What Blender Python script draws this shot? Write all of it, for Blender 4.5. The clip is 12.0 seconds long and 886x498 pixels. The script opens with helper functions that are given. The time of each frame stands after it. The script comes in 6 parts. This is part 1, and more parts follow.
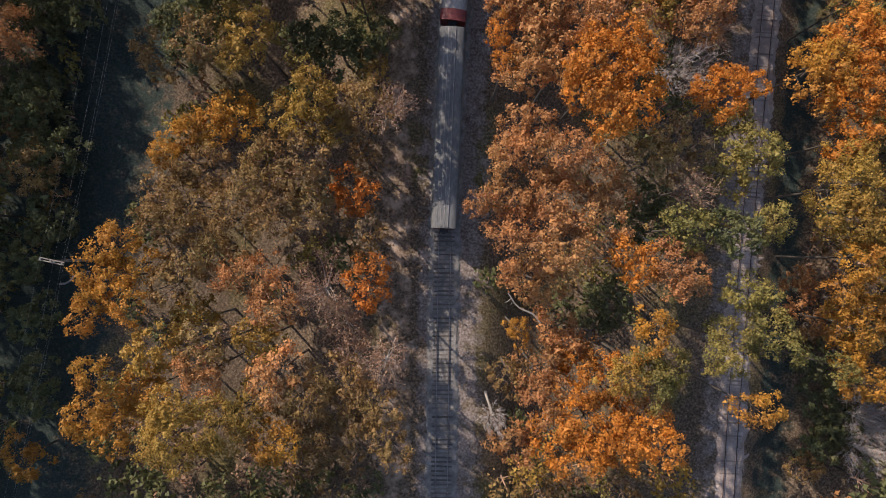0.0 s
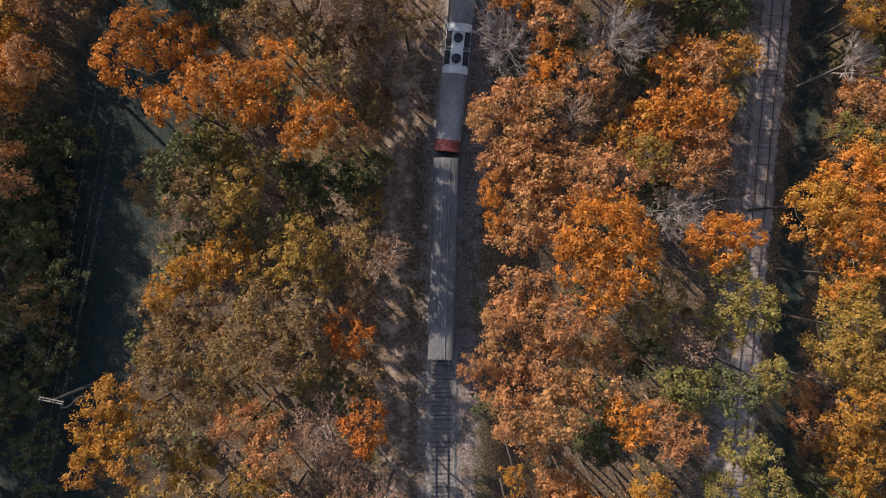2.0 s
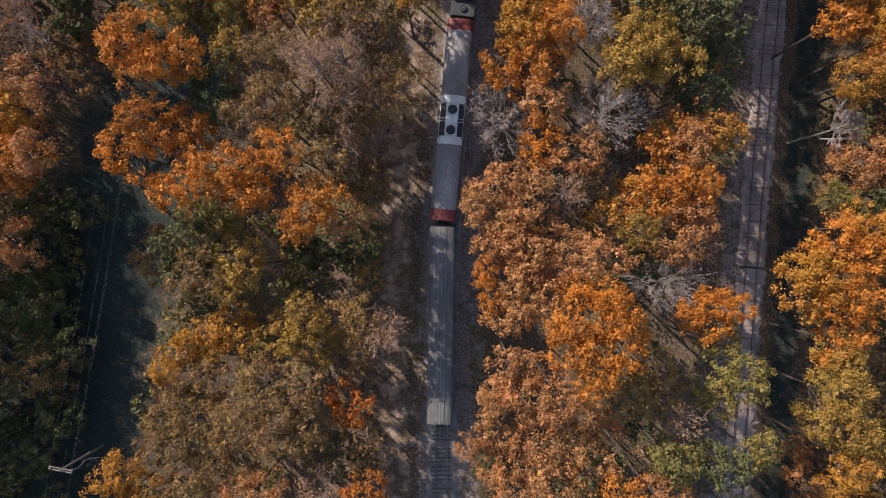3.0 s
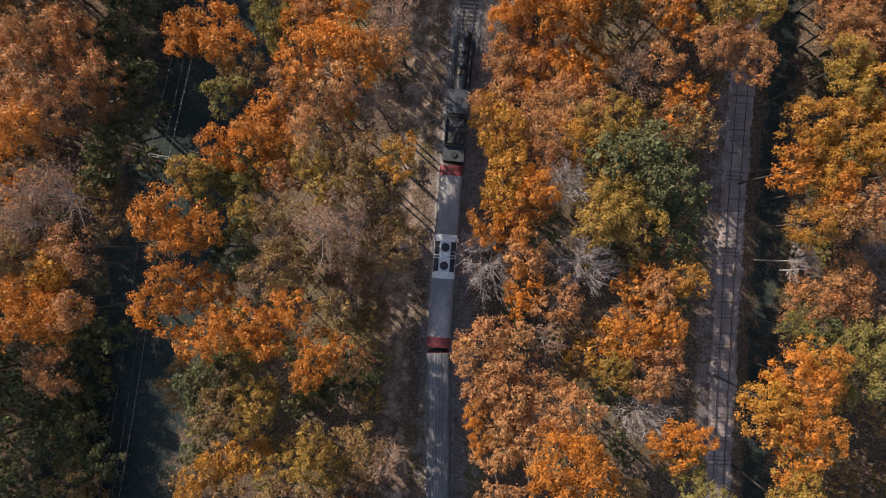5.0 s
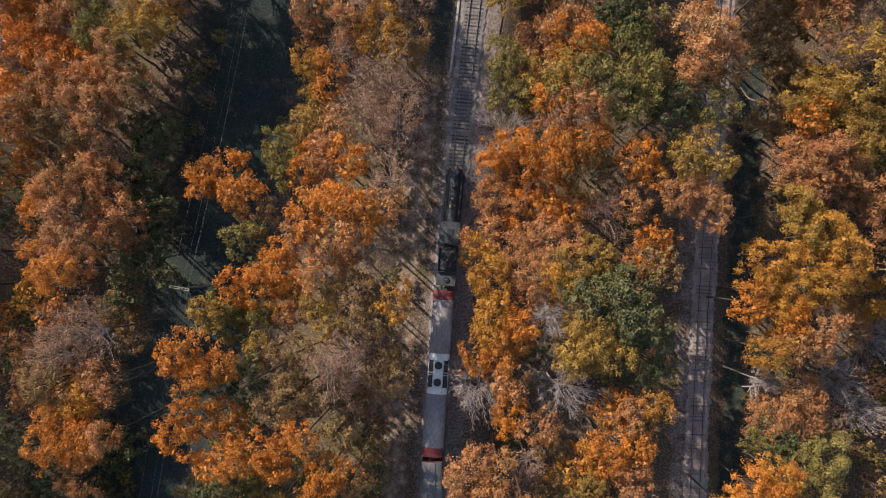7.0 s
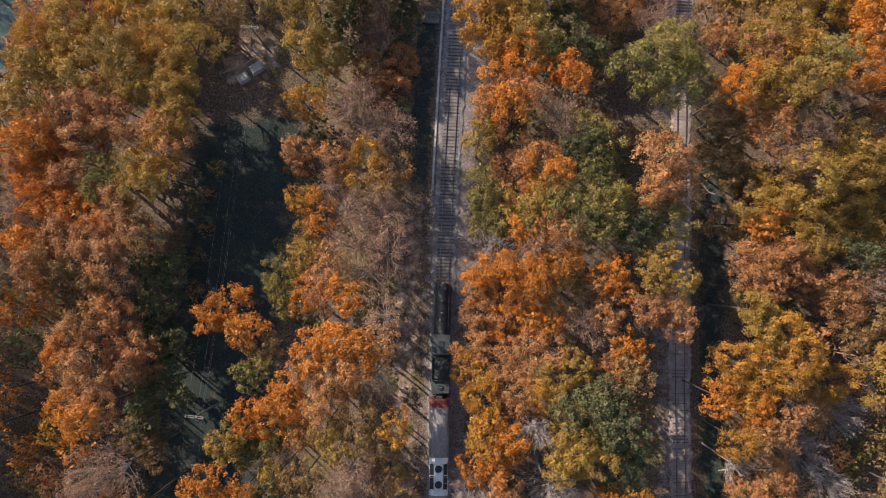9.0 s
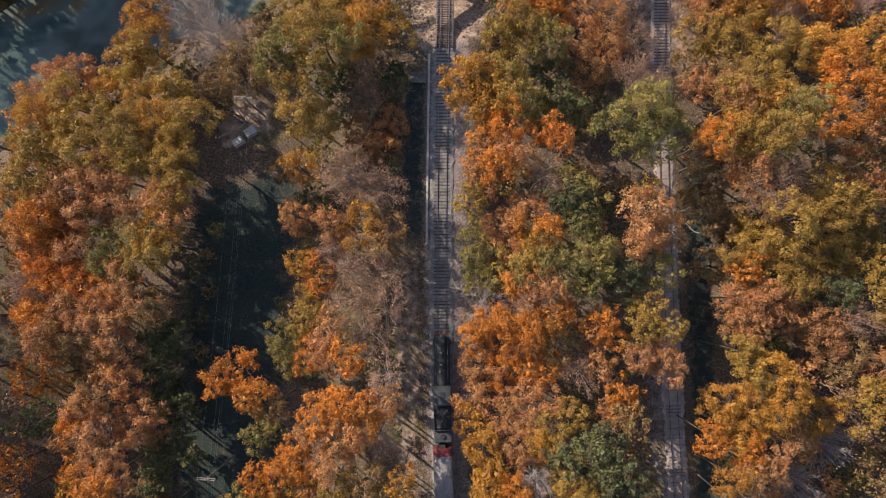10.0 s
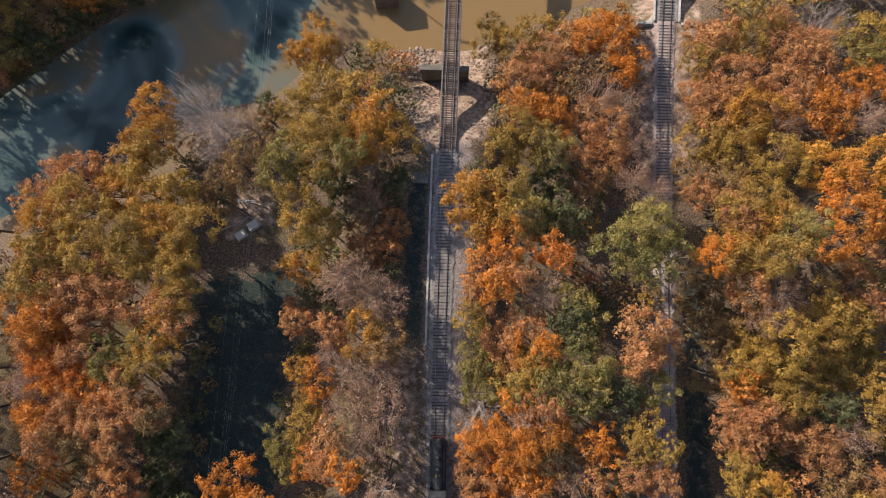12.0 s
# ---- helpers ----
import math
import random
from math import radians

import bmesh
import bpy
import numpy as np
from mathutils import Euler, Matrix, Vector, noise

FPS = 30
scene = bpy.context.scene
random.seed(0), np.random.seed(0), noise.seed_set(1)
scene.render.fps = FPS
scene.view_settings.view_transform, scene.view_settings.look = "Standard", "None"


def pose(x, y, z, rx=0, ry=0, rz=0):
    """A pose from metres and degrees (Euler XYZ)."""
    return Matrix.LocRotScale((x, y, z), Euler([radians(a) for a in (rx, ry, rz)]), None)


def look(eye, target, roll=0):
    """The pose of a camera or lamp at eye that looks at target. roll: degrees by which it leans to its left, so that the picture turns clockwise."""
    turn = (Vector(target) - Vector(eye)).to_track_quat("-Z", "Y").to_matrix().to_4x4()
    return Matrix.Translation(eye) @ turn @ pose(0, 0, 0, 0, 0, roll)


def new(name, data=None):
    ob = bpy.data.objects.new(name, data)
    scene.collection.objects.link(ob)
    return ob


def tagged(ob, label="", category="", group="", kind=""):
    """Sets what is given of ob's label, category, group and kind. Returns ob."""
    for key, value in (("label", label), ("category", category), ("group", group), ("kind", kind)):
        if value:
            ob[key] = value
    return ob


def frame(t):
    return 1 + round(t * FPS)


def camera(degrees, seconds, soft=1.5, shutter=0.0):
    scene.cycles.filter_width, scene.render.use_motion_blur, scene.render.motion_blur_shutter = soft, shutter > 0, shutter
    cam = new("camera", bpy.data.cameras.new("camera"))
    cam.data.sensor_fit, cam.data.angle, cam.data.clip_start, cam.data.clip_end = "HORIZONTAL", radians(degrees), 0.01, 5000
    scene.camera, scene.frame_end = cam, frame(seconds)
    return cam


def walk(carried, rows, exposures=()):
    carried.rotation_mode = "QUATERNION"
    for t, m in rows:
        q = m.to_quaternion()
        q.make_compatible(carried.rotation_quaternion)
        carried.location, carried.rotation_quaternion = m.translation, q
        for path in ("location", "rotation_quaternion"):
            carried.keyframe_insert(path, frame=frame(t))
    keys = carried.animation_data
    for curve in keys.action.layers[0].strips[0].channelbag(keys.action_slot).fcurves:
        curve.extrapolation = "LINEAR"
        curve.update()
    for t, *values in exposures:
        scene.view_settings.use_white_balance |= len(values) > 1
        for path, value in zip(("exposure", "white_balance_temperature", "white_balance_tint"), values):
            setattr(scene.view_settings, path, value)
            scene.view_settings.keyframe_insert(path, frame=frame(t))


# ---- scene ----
cam = camera(68.6, 12.0, soft=1.0)
ROWS = [
    (0.0, 0.0, 0.0, 86.0, 0.0, -0.0, 0.0),
    (0.5, 0.49, 4.05, 85.97, -0.15, 0.08, 0.31),
    (1.0, 0.81, 8.19, 85.92, -0.35, 0.16, 0.48),
    (1.5, 1.15, 12.29, 85.86, -0.52, 0.2, 0.63),
    (2.0, 1.5, 16.3, 85.77, -0.61, 0.73, 0.7),
    (2.5, 2.11, 20.33, 86.1, -0.67, 1.18, 0.98),
    (3.0, 2.61, 24.18, 87.35, -0.5, 1.51, 1.11),
    (5.0, 4.93, 39.29, 95.44, 0.41, 2.3, 1.74),
    (5.5, 5.58, 43.04, 97.74, 0.7, 2.41, 1.87),
    (6.0, 5.89, 46.72, 100.06, 1.07, 2.49, 1.76),
    (6.5, 6.28, 50.49, 102.31, 1.37, 2.47, 1.7),
    (7.0, 6.74, 54.15, 104.39, 1.72, 2.5, 1.7),
    (7.5, 6.96, 58.07, 106.46, 1.91, 2.57, 1.5),
    (9.5, 8.83, 74.78, 114.56, 2.13, 7.63, 0.74),
    (10.0, 9.35, 78.73, 116.4, 2.31, 8.71, 0.57),
    (10.5, 9.96, 82.84, 117.36, 2.41, 9.07, 0.5),
    (11.0, 10.71, 86.88, 117.61, 2.53, 7.93, 0.67),
    (11.5, 11.35, 91.05, 117.73, 2.61, 7.73, 0.68),
    (12.0, 12.1, 95.26, 117.8, 2.63, 7.51, 0.7),
]
walk(cam, [(t, pose(x, y, z, 0, 0, 0) @ pose(0, 0, 0, -90) @ pose(0, 0, 0, 90 + pitch, roll, yaw)) for t, x, y, z, pitch, roll, yaw in ROWS],
     exposures=[(0.0, 0.6), (3.0, 0.65), (6.0, 0.69), (9.0, 0.77), (12.0, 0.81)])

# ---- light ----
SUN_AZ, SUN_EL = (-0.71, 0.704), 33.0
world = bpy.data.worlds.new("world")
scene.world = world
world.use_nodes = True
wn, wl = world.node_tree.nodes, world.node_tree.links
sky = wn.new("ShaderNodeTexSky")
sky.sky_type, sky.sun_disc = "NISHITA", False
sky.sun_elevation = radians(SUN_EL)
sky.sun_rotation = math.atan2(SUN_AZ[0], SUN_AZ[1])
sky.altitude, sky.dust_density = 100.0, 1.0
wl.new(sky.outputs[0], wn["Background"].inputs[0])
wn["Background"].inputs[1].default_value = 0.15
sun_data = bpy.data.lights.new("sun", "SUN")
sun_data.energy, sun_data.angle, sun_data.color = 4.3, radians(0.6), (1.0, 0.9, 0.775)
sun = new("sun", sun_data)
ray_from = Vector((SUN_AZ[0] * math.cos(radians(SUN_EL)), SUN_AZ[1] * math.cos(radians(SUN_EL)), math.sin(radians(SUN_EL))))
sun.matrix_world = look(ray_from * 200, (0, 0, 0))


# ---- materials ----
def nodes_of(name, rough=0.8, metal=0.0, spec=0.3):
    m = bpy.data.materials.new(name)
    m.use_nodes = True
    n, l = m.node_tree.nodes, m.node_tree.links
    b = n["Principled BSDF"]
    b.inputs["Roughness"].default_value = rough
    b.inputs["Metallic"].default_value = metal
    b.inputs["Specular IOR Level"].default_value = spec
    return m, n, l, b


def ramp(n, stops):
    r = n.new("ShaderNodeValToRGB")
    e = r.color_ramp.elements
    while len(e) < len(stops):
        e.new(0.5)
    for k, (p, c) in zip(e, stops):
        k.position, k.color = p, (*c, 1)
    return r


def surface(name, stops, scale=1.0, detail=6, rough=0.85, metal=0.0, bump=0.3, fine=8.0, spec=0.3, per_object=0.0, stretch=(1, 1, 1)):
    """Two scales of noise through a colour ramp, with relief; in the object's own metres."""
    m, n, l, b = nodes_of(name, rough, metal, spec)
    tc, mp = n.new("ShaderNodeTexCoord"), n.new("ShaderNodeMapping")
    mp.inputs["Scale"].default_value = stretch
    l.new(tc.outputs["Object"], mp.inputs[0])
    big, small = n.new("ShaderNodeTexNoise"), n.new("ShaderNodeTexNoise")
    for t, s in ((big, scale), (small, scale * fine)):
        t.inputs["Scale"].default_value, t.inputs["Detail"].default_value = s, detail
        l.new(mp.outputs[0], t.inputs["Vector"])
    add = n.new("ShaderNodeMix")
    add.data_type = "FLOAT"
    add.inputs[0].default_value = 0.45
    l.new(big.outputs[0], add.inputs[2])
    l.new(small.outputs[0], add.inputs[3])
    last = add.outputs[0]
    if per_object:
        info, ma = n.new("ShaderNodeObjectInfo"), n.new("ShaderNodeMath")
        ma.operation = "MULTIPLY_ADD"
        ma.inputs[1].default_value = per_object
        l.new(info.outputs["Random"], ma.inputs[0])
        l.new(last, ma.inputs[2])
        sub = n.new("ShaderNodeMath")
        sub.operation = "SUBTRACT"
        sub.inputs[1].default_value = per_object / 2
        l.new(ma.outputs[0], sub.inputs[0])
        last = sub.outputs[0]
    r = ramp(n, stops)
    l.new(last, r.inputs[0])
    l.new(r.outputs[0], b.inputs["Base Color"])
    if bump:
        bp = n.new("ShaderNodeBump")
        bp.inputs["Strength"].default_value, bp.inputs["Distance"].default_value = bump, 0.05
        l.new(small.outputs[0], bp.inputs["Height"])
        l.new(bp.outputs[0], b.inputs["Normal"])
    return m


def foliage(name, stops, turned, shift=0.22, through_light=0.3):
    """Leaves: each leaf takes its own tone of the ramp, each tree its own shift; whole boughs have turned to a second colour."""
    m, n, l, b = nodes_of(name, 0.62, 0.0, 0.25)
    geo, info, tc = n.new("ShaderNodeNewGeometry"), n.new("ShaderNodeObjectInfo"), n.new("ShaderNodeTexCoord")
    drift = n.new("ShaderNodeTexNoise")
    drift.inputs["Scale"].default_value, drift.inputs["Detail"].default_value = 0.35, 3
    l.new(tc.outputs["Object"], drift.inputs["Vector"])

    def op(kind, a, c):
        k = n.new("ShaderNodeMath")
        k.operation = kind
        for s, v in zip(k.inputs, (a, c)):
            if isinstance(v, float):
                s.default_value = v
            else:
                l.new(v, s)
        return k.outputs[0]

    tone = op("ADD", op("MULTIPLY", geo.outputs["Random Per Island"], 0.3), op("MULTIPLY", drift.outputs[0], 0.76))
    tone = op("ADD", tone, op("MULTIPLY", info.outputs["Random"], shift))
    tone = op("SUBTRACT", tone, 0.04 + shift / 2)
    first, second = ramp(n, stops), ramp(n, [(p, tuple(v * g for v in turned)) for p, g in ((0.0, 0.25), (0.35, 0.62), (0.65, 1.0), (1.0, 1.45))])
    bough = n.new("ShaderNodeTexNoise")
    bough.noise_dimensions = "4D"
    bough.inputs["Scale"].default_value, bough.inputs["Detail"].default_value = 0.24, 4
    l.new(tc.outputs["Object"], bough.inputs["Vector"])
    l.new(op("MULTIPLY", info.outputs["Random"], 37.0), bough.inputs["W"])
    share = n.new("ShaderNodeMapRange")
    l.new(op("ADD", bough.outputs[0], op("MULTIPLY", geo.outputs["Random Per Island"], 0.12)), share.inputs[0])
    share.inputs[1].default_value, share.inputs[2].default_value, share.inputs[4].default_value = 0.48, 0.7, 0.55
    r = n.new("ShaderNodeMix")
    r.data_type = "RGBA"
    l.new(tone, first.inputs[0])
    l.new(tone, second.inputs[0])
    l.new(share.outputs[0], r.inputs[0])
    l.new(first.outputs[0], r.inputs[6])
    l.new(second.outputs[0], r.inputs[7])
    leaf_colour = r.outputs[2]
    l.new(leaf_colour, b.inputs["Base Color"])
    tl, mix = n.new("ShaderNodeBsdfTranslucent"), n.new("ShaderNodeMixShader")
    l.new(leaf_colour, tl.inputs[0])
    mix.inputs[0].default_value = through_light
    l.new(b.outputs[0], mix.inputs[1])
    l.new(tl.outputs[0], mix.inputs[2])
    l.new(mix.outputs[0], n["Material Output"].inputs[0])
    return m


LEAF = {
    "O": foliage("leaves_orange", [(0.0, (0.13, 0.05, 0.02)), (0.3, (0.36, 0.127, 0.02)), (0.6, (0.58, 0.198, 0.025)), (1.0, (0.7, 0.295, 0.05))], (0.45, 0.195, 0.05)),
    "F": foliage("leaves_fiery", [(0.0, (0.13, 0.042, 0.016)), (0.3, (0.35, 0.11, 0.02)), (0.6, (0.55, 0.172, 0.028)), (1.0, (0.68, 0.255, 0.05))], (0.46, 0.18, 0.045)),
    "R": foliage("leaves_russet", [(0.0, (0.12, 0.054, 0.032)), (0.35, (0.335, 0.142, 0.058)), (0.65, (0.505, 0.218, 0.08)), (1.0, (0.66, 0.34, 0.145))], (0.41, 0.235, 0.088)),
    "Y": foliage("leaves_gold", [(0.0, (0.13, 0.07, 0.02)), (0.35, (0.34, 0.165, 0.026)), (0.65, (0.52, 0.247, 0.036)), (1.0, (0.68, 0.37, 0.08))], (0.42, 0.17, 0.045)),
    "V": foliage("leaves_yellow_green", [(0.0, (0.078, 0.058, 0.02)), (0.35, (0.245, 0.148, 0.034)), (0.65, (0.395, 0.24, 0.048)), (1.0, (0.55, 0.36, 0.09))], (0.37, 0.195, 0.048)),
    "G": foliage("leaves_olive_green", [(0.0, (0.055, 0.053, 0.022)), (0.35, (0.15, 0.13, 0.04)), (0.65, (0.26, 0.205, 0.054)), (1.0, (0.4, 0.315, 0.1))], (0.3, 0.19, 0.055)),
    # dark green, with the shade of the wood's gaps put into the leaf tone
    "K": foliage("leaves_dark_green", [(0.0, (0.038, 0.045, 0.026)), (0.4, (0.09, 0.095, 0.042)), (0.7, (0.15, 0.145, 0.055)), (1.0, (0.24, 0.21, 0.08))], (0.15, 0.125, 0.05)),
    "S": foliage("leaves_brown", [(0.0, (0.075, 0.048, 0.026)), (0.35, (0.19, 0.107, 0.045)), (0.65, (0.3, 0.165, 0.062)), (1.0, (0.44, 0.26, 0.1))], (0.27, 0.19, 0.065)),
    "B": foliage("leaves_withered", [(0.0, (0.11, 0.065, 0.045)), (0.4, (0.25, 0.14, 0.09)), (0.7, (0.35, 0.2, 0.12)), (1.0, (0.46, 0.28, 0.18))], (0.3, 0.2, 0.13)),
}
LEAF["W"] = LEAF["B"]
BARK = surface("bark", [(0.3, (0.04, 0.031, 0.025)), (0.55, (0.095, 0.076, 0.063)), (0.75, (0.18, 0.15, 0.128))], 1.5, stretch=(1, 1, 0.25), bump=0.6)
PALE_BARK = surface("pale_bark", [(0.3, (0.2, 0.165, 0.145)), (0.55, (0.36, 0.305, 0.27)), (0.75, (0.52, 0.46, 0.415))], 1.5, stretch=(1, 1, 0.25), bump=0.4)
TWIG = surface("twig_bark", [(0.3, (0.26, 0.15, 0.1)), (0.55, (0.44, 0.265, 0.18)), (0.75, (0.62, 0.42, 0.31))], 0.6, bump=0.2)
PALE_TWIG = surface("pale_twig_bark", [(0.3, (0.25, 0.2, 0.185)), (0.55, (0.4, 0.34, 0.315)), (0.75, (0.55, 0.48, 0.45))], 0.6, bump=0.2)
BALLAST = surface("ballast_stone", [(0.3, (0.08, 0.07, 0.065)), (0.5, (0.175, 0.155, 0.143)), (0.7, (0.32, 0.285, 0.262))], 1.2, fine=9, bump=0.9)
OLD_BALLAST = surface("litter_strewn_ballast", [(0.3, (0.13, 0.092, 0.08)), (0.5, (0.27, 0.21, 0.185)), (0.7, (0.43, 0.35, 0.315))], 0.5, fine=14, bump=0.9)
TIE_WOOD = surface("creosoted_tie", [(0.3, (0.045, 0.036, 0.032)), (0.55, (0.1, 0.082, 0.072)), (0.75, (0.19, 0.16, 0.143))], 3, stretch=(0.3, 2, 1), per_object=0.35, bump=0.5)
OLD_TIE = surface("weathered_tie", [(0.3, (0.13, 0.1, 0.088)), (0.55, (0.235, 0.19, 0.168)), (0.75, (0.36, 0.3, 0.27))], 3, stretch=(0.3, 2, 1), per_object=0.4, bump=0.5)
MID_TIE = surface("mid_tone_tie", [(0.3, (0.06, 0.05, 0.045)), (0.55, (0.125, 0.105, 0.094)), (0.75, (0.22, 0.19, 0.17))], 3, stretch=(0.3, 2, 1), per_object=0.35, bump=0.5)
RAIL_STEEL = surface("rusty_rail", [(0.35, (0.05, 0.028, 0.02)), (0.6, (0.11, 0.06, 0.042)), (0.8, (0.17, 0.1, 0.07))], 2, rough=0.6, metal=0.4)
RAIL_HEAD = surface("worn_rail_head", [(0.3, (0.28, 0.26, 0.25)), (0.7, (0.5, 0.48, 0.46))], 2, rough=0.35, metal=0.9, bump=0.05)
CONCRETE = surface("weathered_concrete", [(0.3, (0.22, 0.2, 0.175)), (0.55, (0.4, 0.37, 0.33)), (0.75, (0.55, 0.52, 0.47))], 0.7, bump=0.4)
DARK_CONCRETE = surface("dark_concrete", [(0.3, (0.06, 0.054, 0.042)), (0.55, (0.15, 0.132, 0.105)), (0.75, (0.27, 0.235, 0.19))], 0.8, bump=0.5)
ROCK = surface("riprap_rock", [(0.3, (0.12, 0.084, 0.062)), (0.55, (0.25, 0.182, 0.138)), (0.75, (0.4, 0.31, 0.245))], 1.0, per_object=0.3, bump=0.6)
GIRDER = surface("dark_steel", [(0.3, (0.03, 0.028, 0.026)), (0.6, (0.07, 0.06, 0.052)), (0.8, (0.13, 0.09, 0.065))], 1.2, rough=0.6, metal=0.3)
POLE_WOOD = surface("pole_wood", [(0.3, (0.12, 0.1, 0.085)), (0.6, (0.24, 0.21, 0.185)), (0.8, (0.36, 0.33, 0.3))], 1.5, stretch=(2, 2, 0.2))
WIRE = surface("aluminium_wire", [(0.3, (0.2, 0.2, 0.2)), (0.7, (0.36, 0.36, 0.36))], 2, rough=0.4, metal=0.7, bump=0)
LOCO_BLACK = surface("sooty_black_paint", [(0.3, (0.012, 0.013, 0.015)), (0.6, (0.03, 0.032, 0.036)), (0.8, (0.07, 0.072, 0.075))], 0.9, rough=0.5, spec=0.4, bump=0.1)
LOCO_GREY = surface("dusty_grey_paint", [(0.3, (0.03, 0.031, 0.034)), (0.6, (0.06, 0.061, 0.064)), (0.8, (0.11, 0.11, 0.11))], 0.7, rough=0.65, bump=0.1)
COAL = surface("coal", [(0.3, (0.008, 0.008, 0.009)), (0.7, (0.04, 0.04, 0.042))], 4, rough=0.4, bump=1.0)
ROOF_SILVER = surface("weathered_silver_roof", [(0.3, (0.14, 0.122, 0.117)), (0.5, (0.225, 0.2, 0.193)), (0.7, (0.33, 0.3, 0.29))], 0.35, rough=0.5, metal=0.15, stretch=(1.5, 0.6, 1), bump=0.1)
ROOF_GREY = surface("weathered_dark_roof", [(0.3, (0.07, 0.068, 0.068)), (0.5, (0.115, 0.11, 0.11)), (0.7, (0.18, 0.17, 0.168))], 0.35, rough=0.6, metal=0.1, stretch=(1.5, 0.5, 1), bump=0.1)
ROOF_WHITE = surface("white_roof_paint", [(0.3, (0.5, 0.48, 0.45)), (0.6, (0.7, 0.69, 0.66)), (0.8, (0.8, 0.79, 0.77))], 0.8, rough=0.5, bump=0.08)
RED_PAINT = surface("faded_red_paint", [(0.3, (0.09, 0.022, 0.022)), (0.55, (0.17, 0.036, 0.034)), (0.8, (0.25, 0.075, 0.065))], 0.9, rough=0.5, bump=0.08)
DARK_METAL = surface("dark_grille", [(0.3, (0.018, 0.018, 0.02)), (0.7, (0.06, 0.06, 0.062))], 3, rough=0.6, metal=0.3)
BRASS = surface("dull_brass", [(0.3, (0.3, 0.22, 0.1)), (0.7, (0.55, 0.42, 0.2))], 2, rough=0.35, metal=0.9, bump=0.05)
GLASS_DARK, _n, _l, _b = nodes_of("dark_window_glass", 0.08, 0.0, 0.5)
_b.inputs["Base Color"].default_value = (0.015, 0.018, 0.02, 1)
PALE_BOX = surface("pale_metal_box", [(0.3, (0.3, 0.265, 0.225)), (0.6, (0.46, 0.42, 0.365)), (0.8, (0.58, 0.54, 0.48))], 1.2, rough=0.6, bump=0.1)
INSULATOR = surface("glazed_insulator", [(0.3, (0.3, 0.3, 0.3)), (0.7, (0.5, 0.5, 0.5))], 2, rough=0.2, bump=0)


def ground_material():
    m, n, l, b = nodes_of("forest_floor", 0.95, 0.0, 0.15)
    tc = n.new("ShaderNodeTexCoord")

    def noise_at(scale, detail=8):
        t = n.new("ShaderNodeTexNoise")
        t.inputs["Scale"].default_value, t.inputs["Detail"].default_value = scale, detail
        t.inputs["Roughness"].default_value = 0.65
        l.new(tc.outputs["Object"], t.inputs["Vector"])
        return t.outputs[0]

    def blend(fac, a, c):
        k = n.new("ShaderNodeMix")
        k.data_type = "RGBA"
        l.new(fac, k.inputs[0])
        l.new(a, k.inputs[6])
        l.new(c, k.inputs[7])
        return k.outputs[2]

    def tone(src, stops):
        r = ramp(n, stops)
        l.new(src, r.inputs[0])
        return r.outputs[0]

    fine, mid, wide = noise_at(3.5), noise_at(0.6), noise_at(0.09)
    litter = tone(fine, [(0.28, (0.028, 0.021, 0.015)), (0.45, (0.08, 0.056, 0.038)), (0.58, (0.16, 0.11, 0.074)), (0.72, (0.3, 0.21, 0.15))])
    grass = tone(fine, [(0.3, (0.035, 0.03, 0.012)), (0.5, (0.1, 0.08, 0.03)), (0.7, (0.2, 0.155, 0.06))])
    cover = tone(wide, [(0.52, (0, 0, 0)), (0.7, (1, 1, 1))])
    base = blend(cover, litter, grass)
    gravel = tone(fine, [(0.3, (0.085, 0.064, 0.055)), (0.5, (0.2, 0.155, 0.136)), (0.7, (0.37, 0.3, 0.27))])
    sand = tone(mid, [(0.3, (0.16, 0.104, 0.076)), (0.5, (0.27, 0.185, 0.135)), (0.7, (0.39, 0.285, 0.215))])
    # near-black tone that puts tree shade into the ground colour
    shade_tint = tone(fine, [(0.3, (0.015, 0.021, 0.0185)), (0.55, (0.034, 0.043, 0.037)), (0.75, (0.066, 0.07, 0.056))])
    for name, colour in (("gravel", gravel), ("sand", sand), ("shade_tint", shade_tint)):
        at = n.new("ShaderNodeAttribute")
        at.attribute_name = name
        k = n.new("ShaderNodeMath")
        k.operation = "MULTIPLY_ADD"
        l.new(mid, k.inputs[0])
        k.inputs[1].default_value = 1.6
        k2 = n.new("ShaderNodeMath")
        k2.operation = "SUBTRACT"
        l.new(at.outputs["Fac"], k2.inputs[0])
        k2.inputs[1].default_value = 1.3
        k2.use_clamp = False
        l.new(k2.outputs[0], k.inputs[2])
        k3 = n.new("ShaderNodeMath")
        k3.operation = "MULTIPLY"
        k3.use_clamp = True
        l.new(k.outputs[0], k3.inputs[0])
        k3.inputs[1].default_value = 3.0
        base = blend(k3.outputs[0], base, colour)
    l.new(base, b.inputs["Base Color"])
    bp = n.new("ShaderNodeBump")
    bp.inputs["Strength"].default_value, bp.inputs["Distance"].default_value = 0.9, 0.15
    l.new(fine, bp.inputs["Height"])
    l.new(bp.outputs[0], b.inputs["Normal"])
    return m


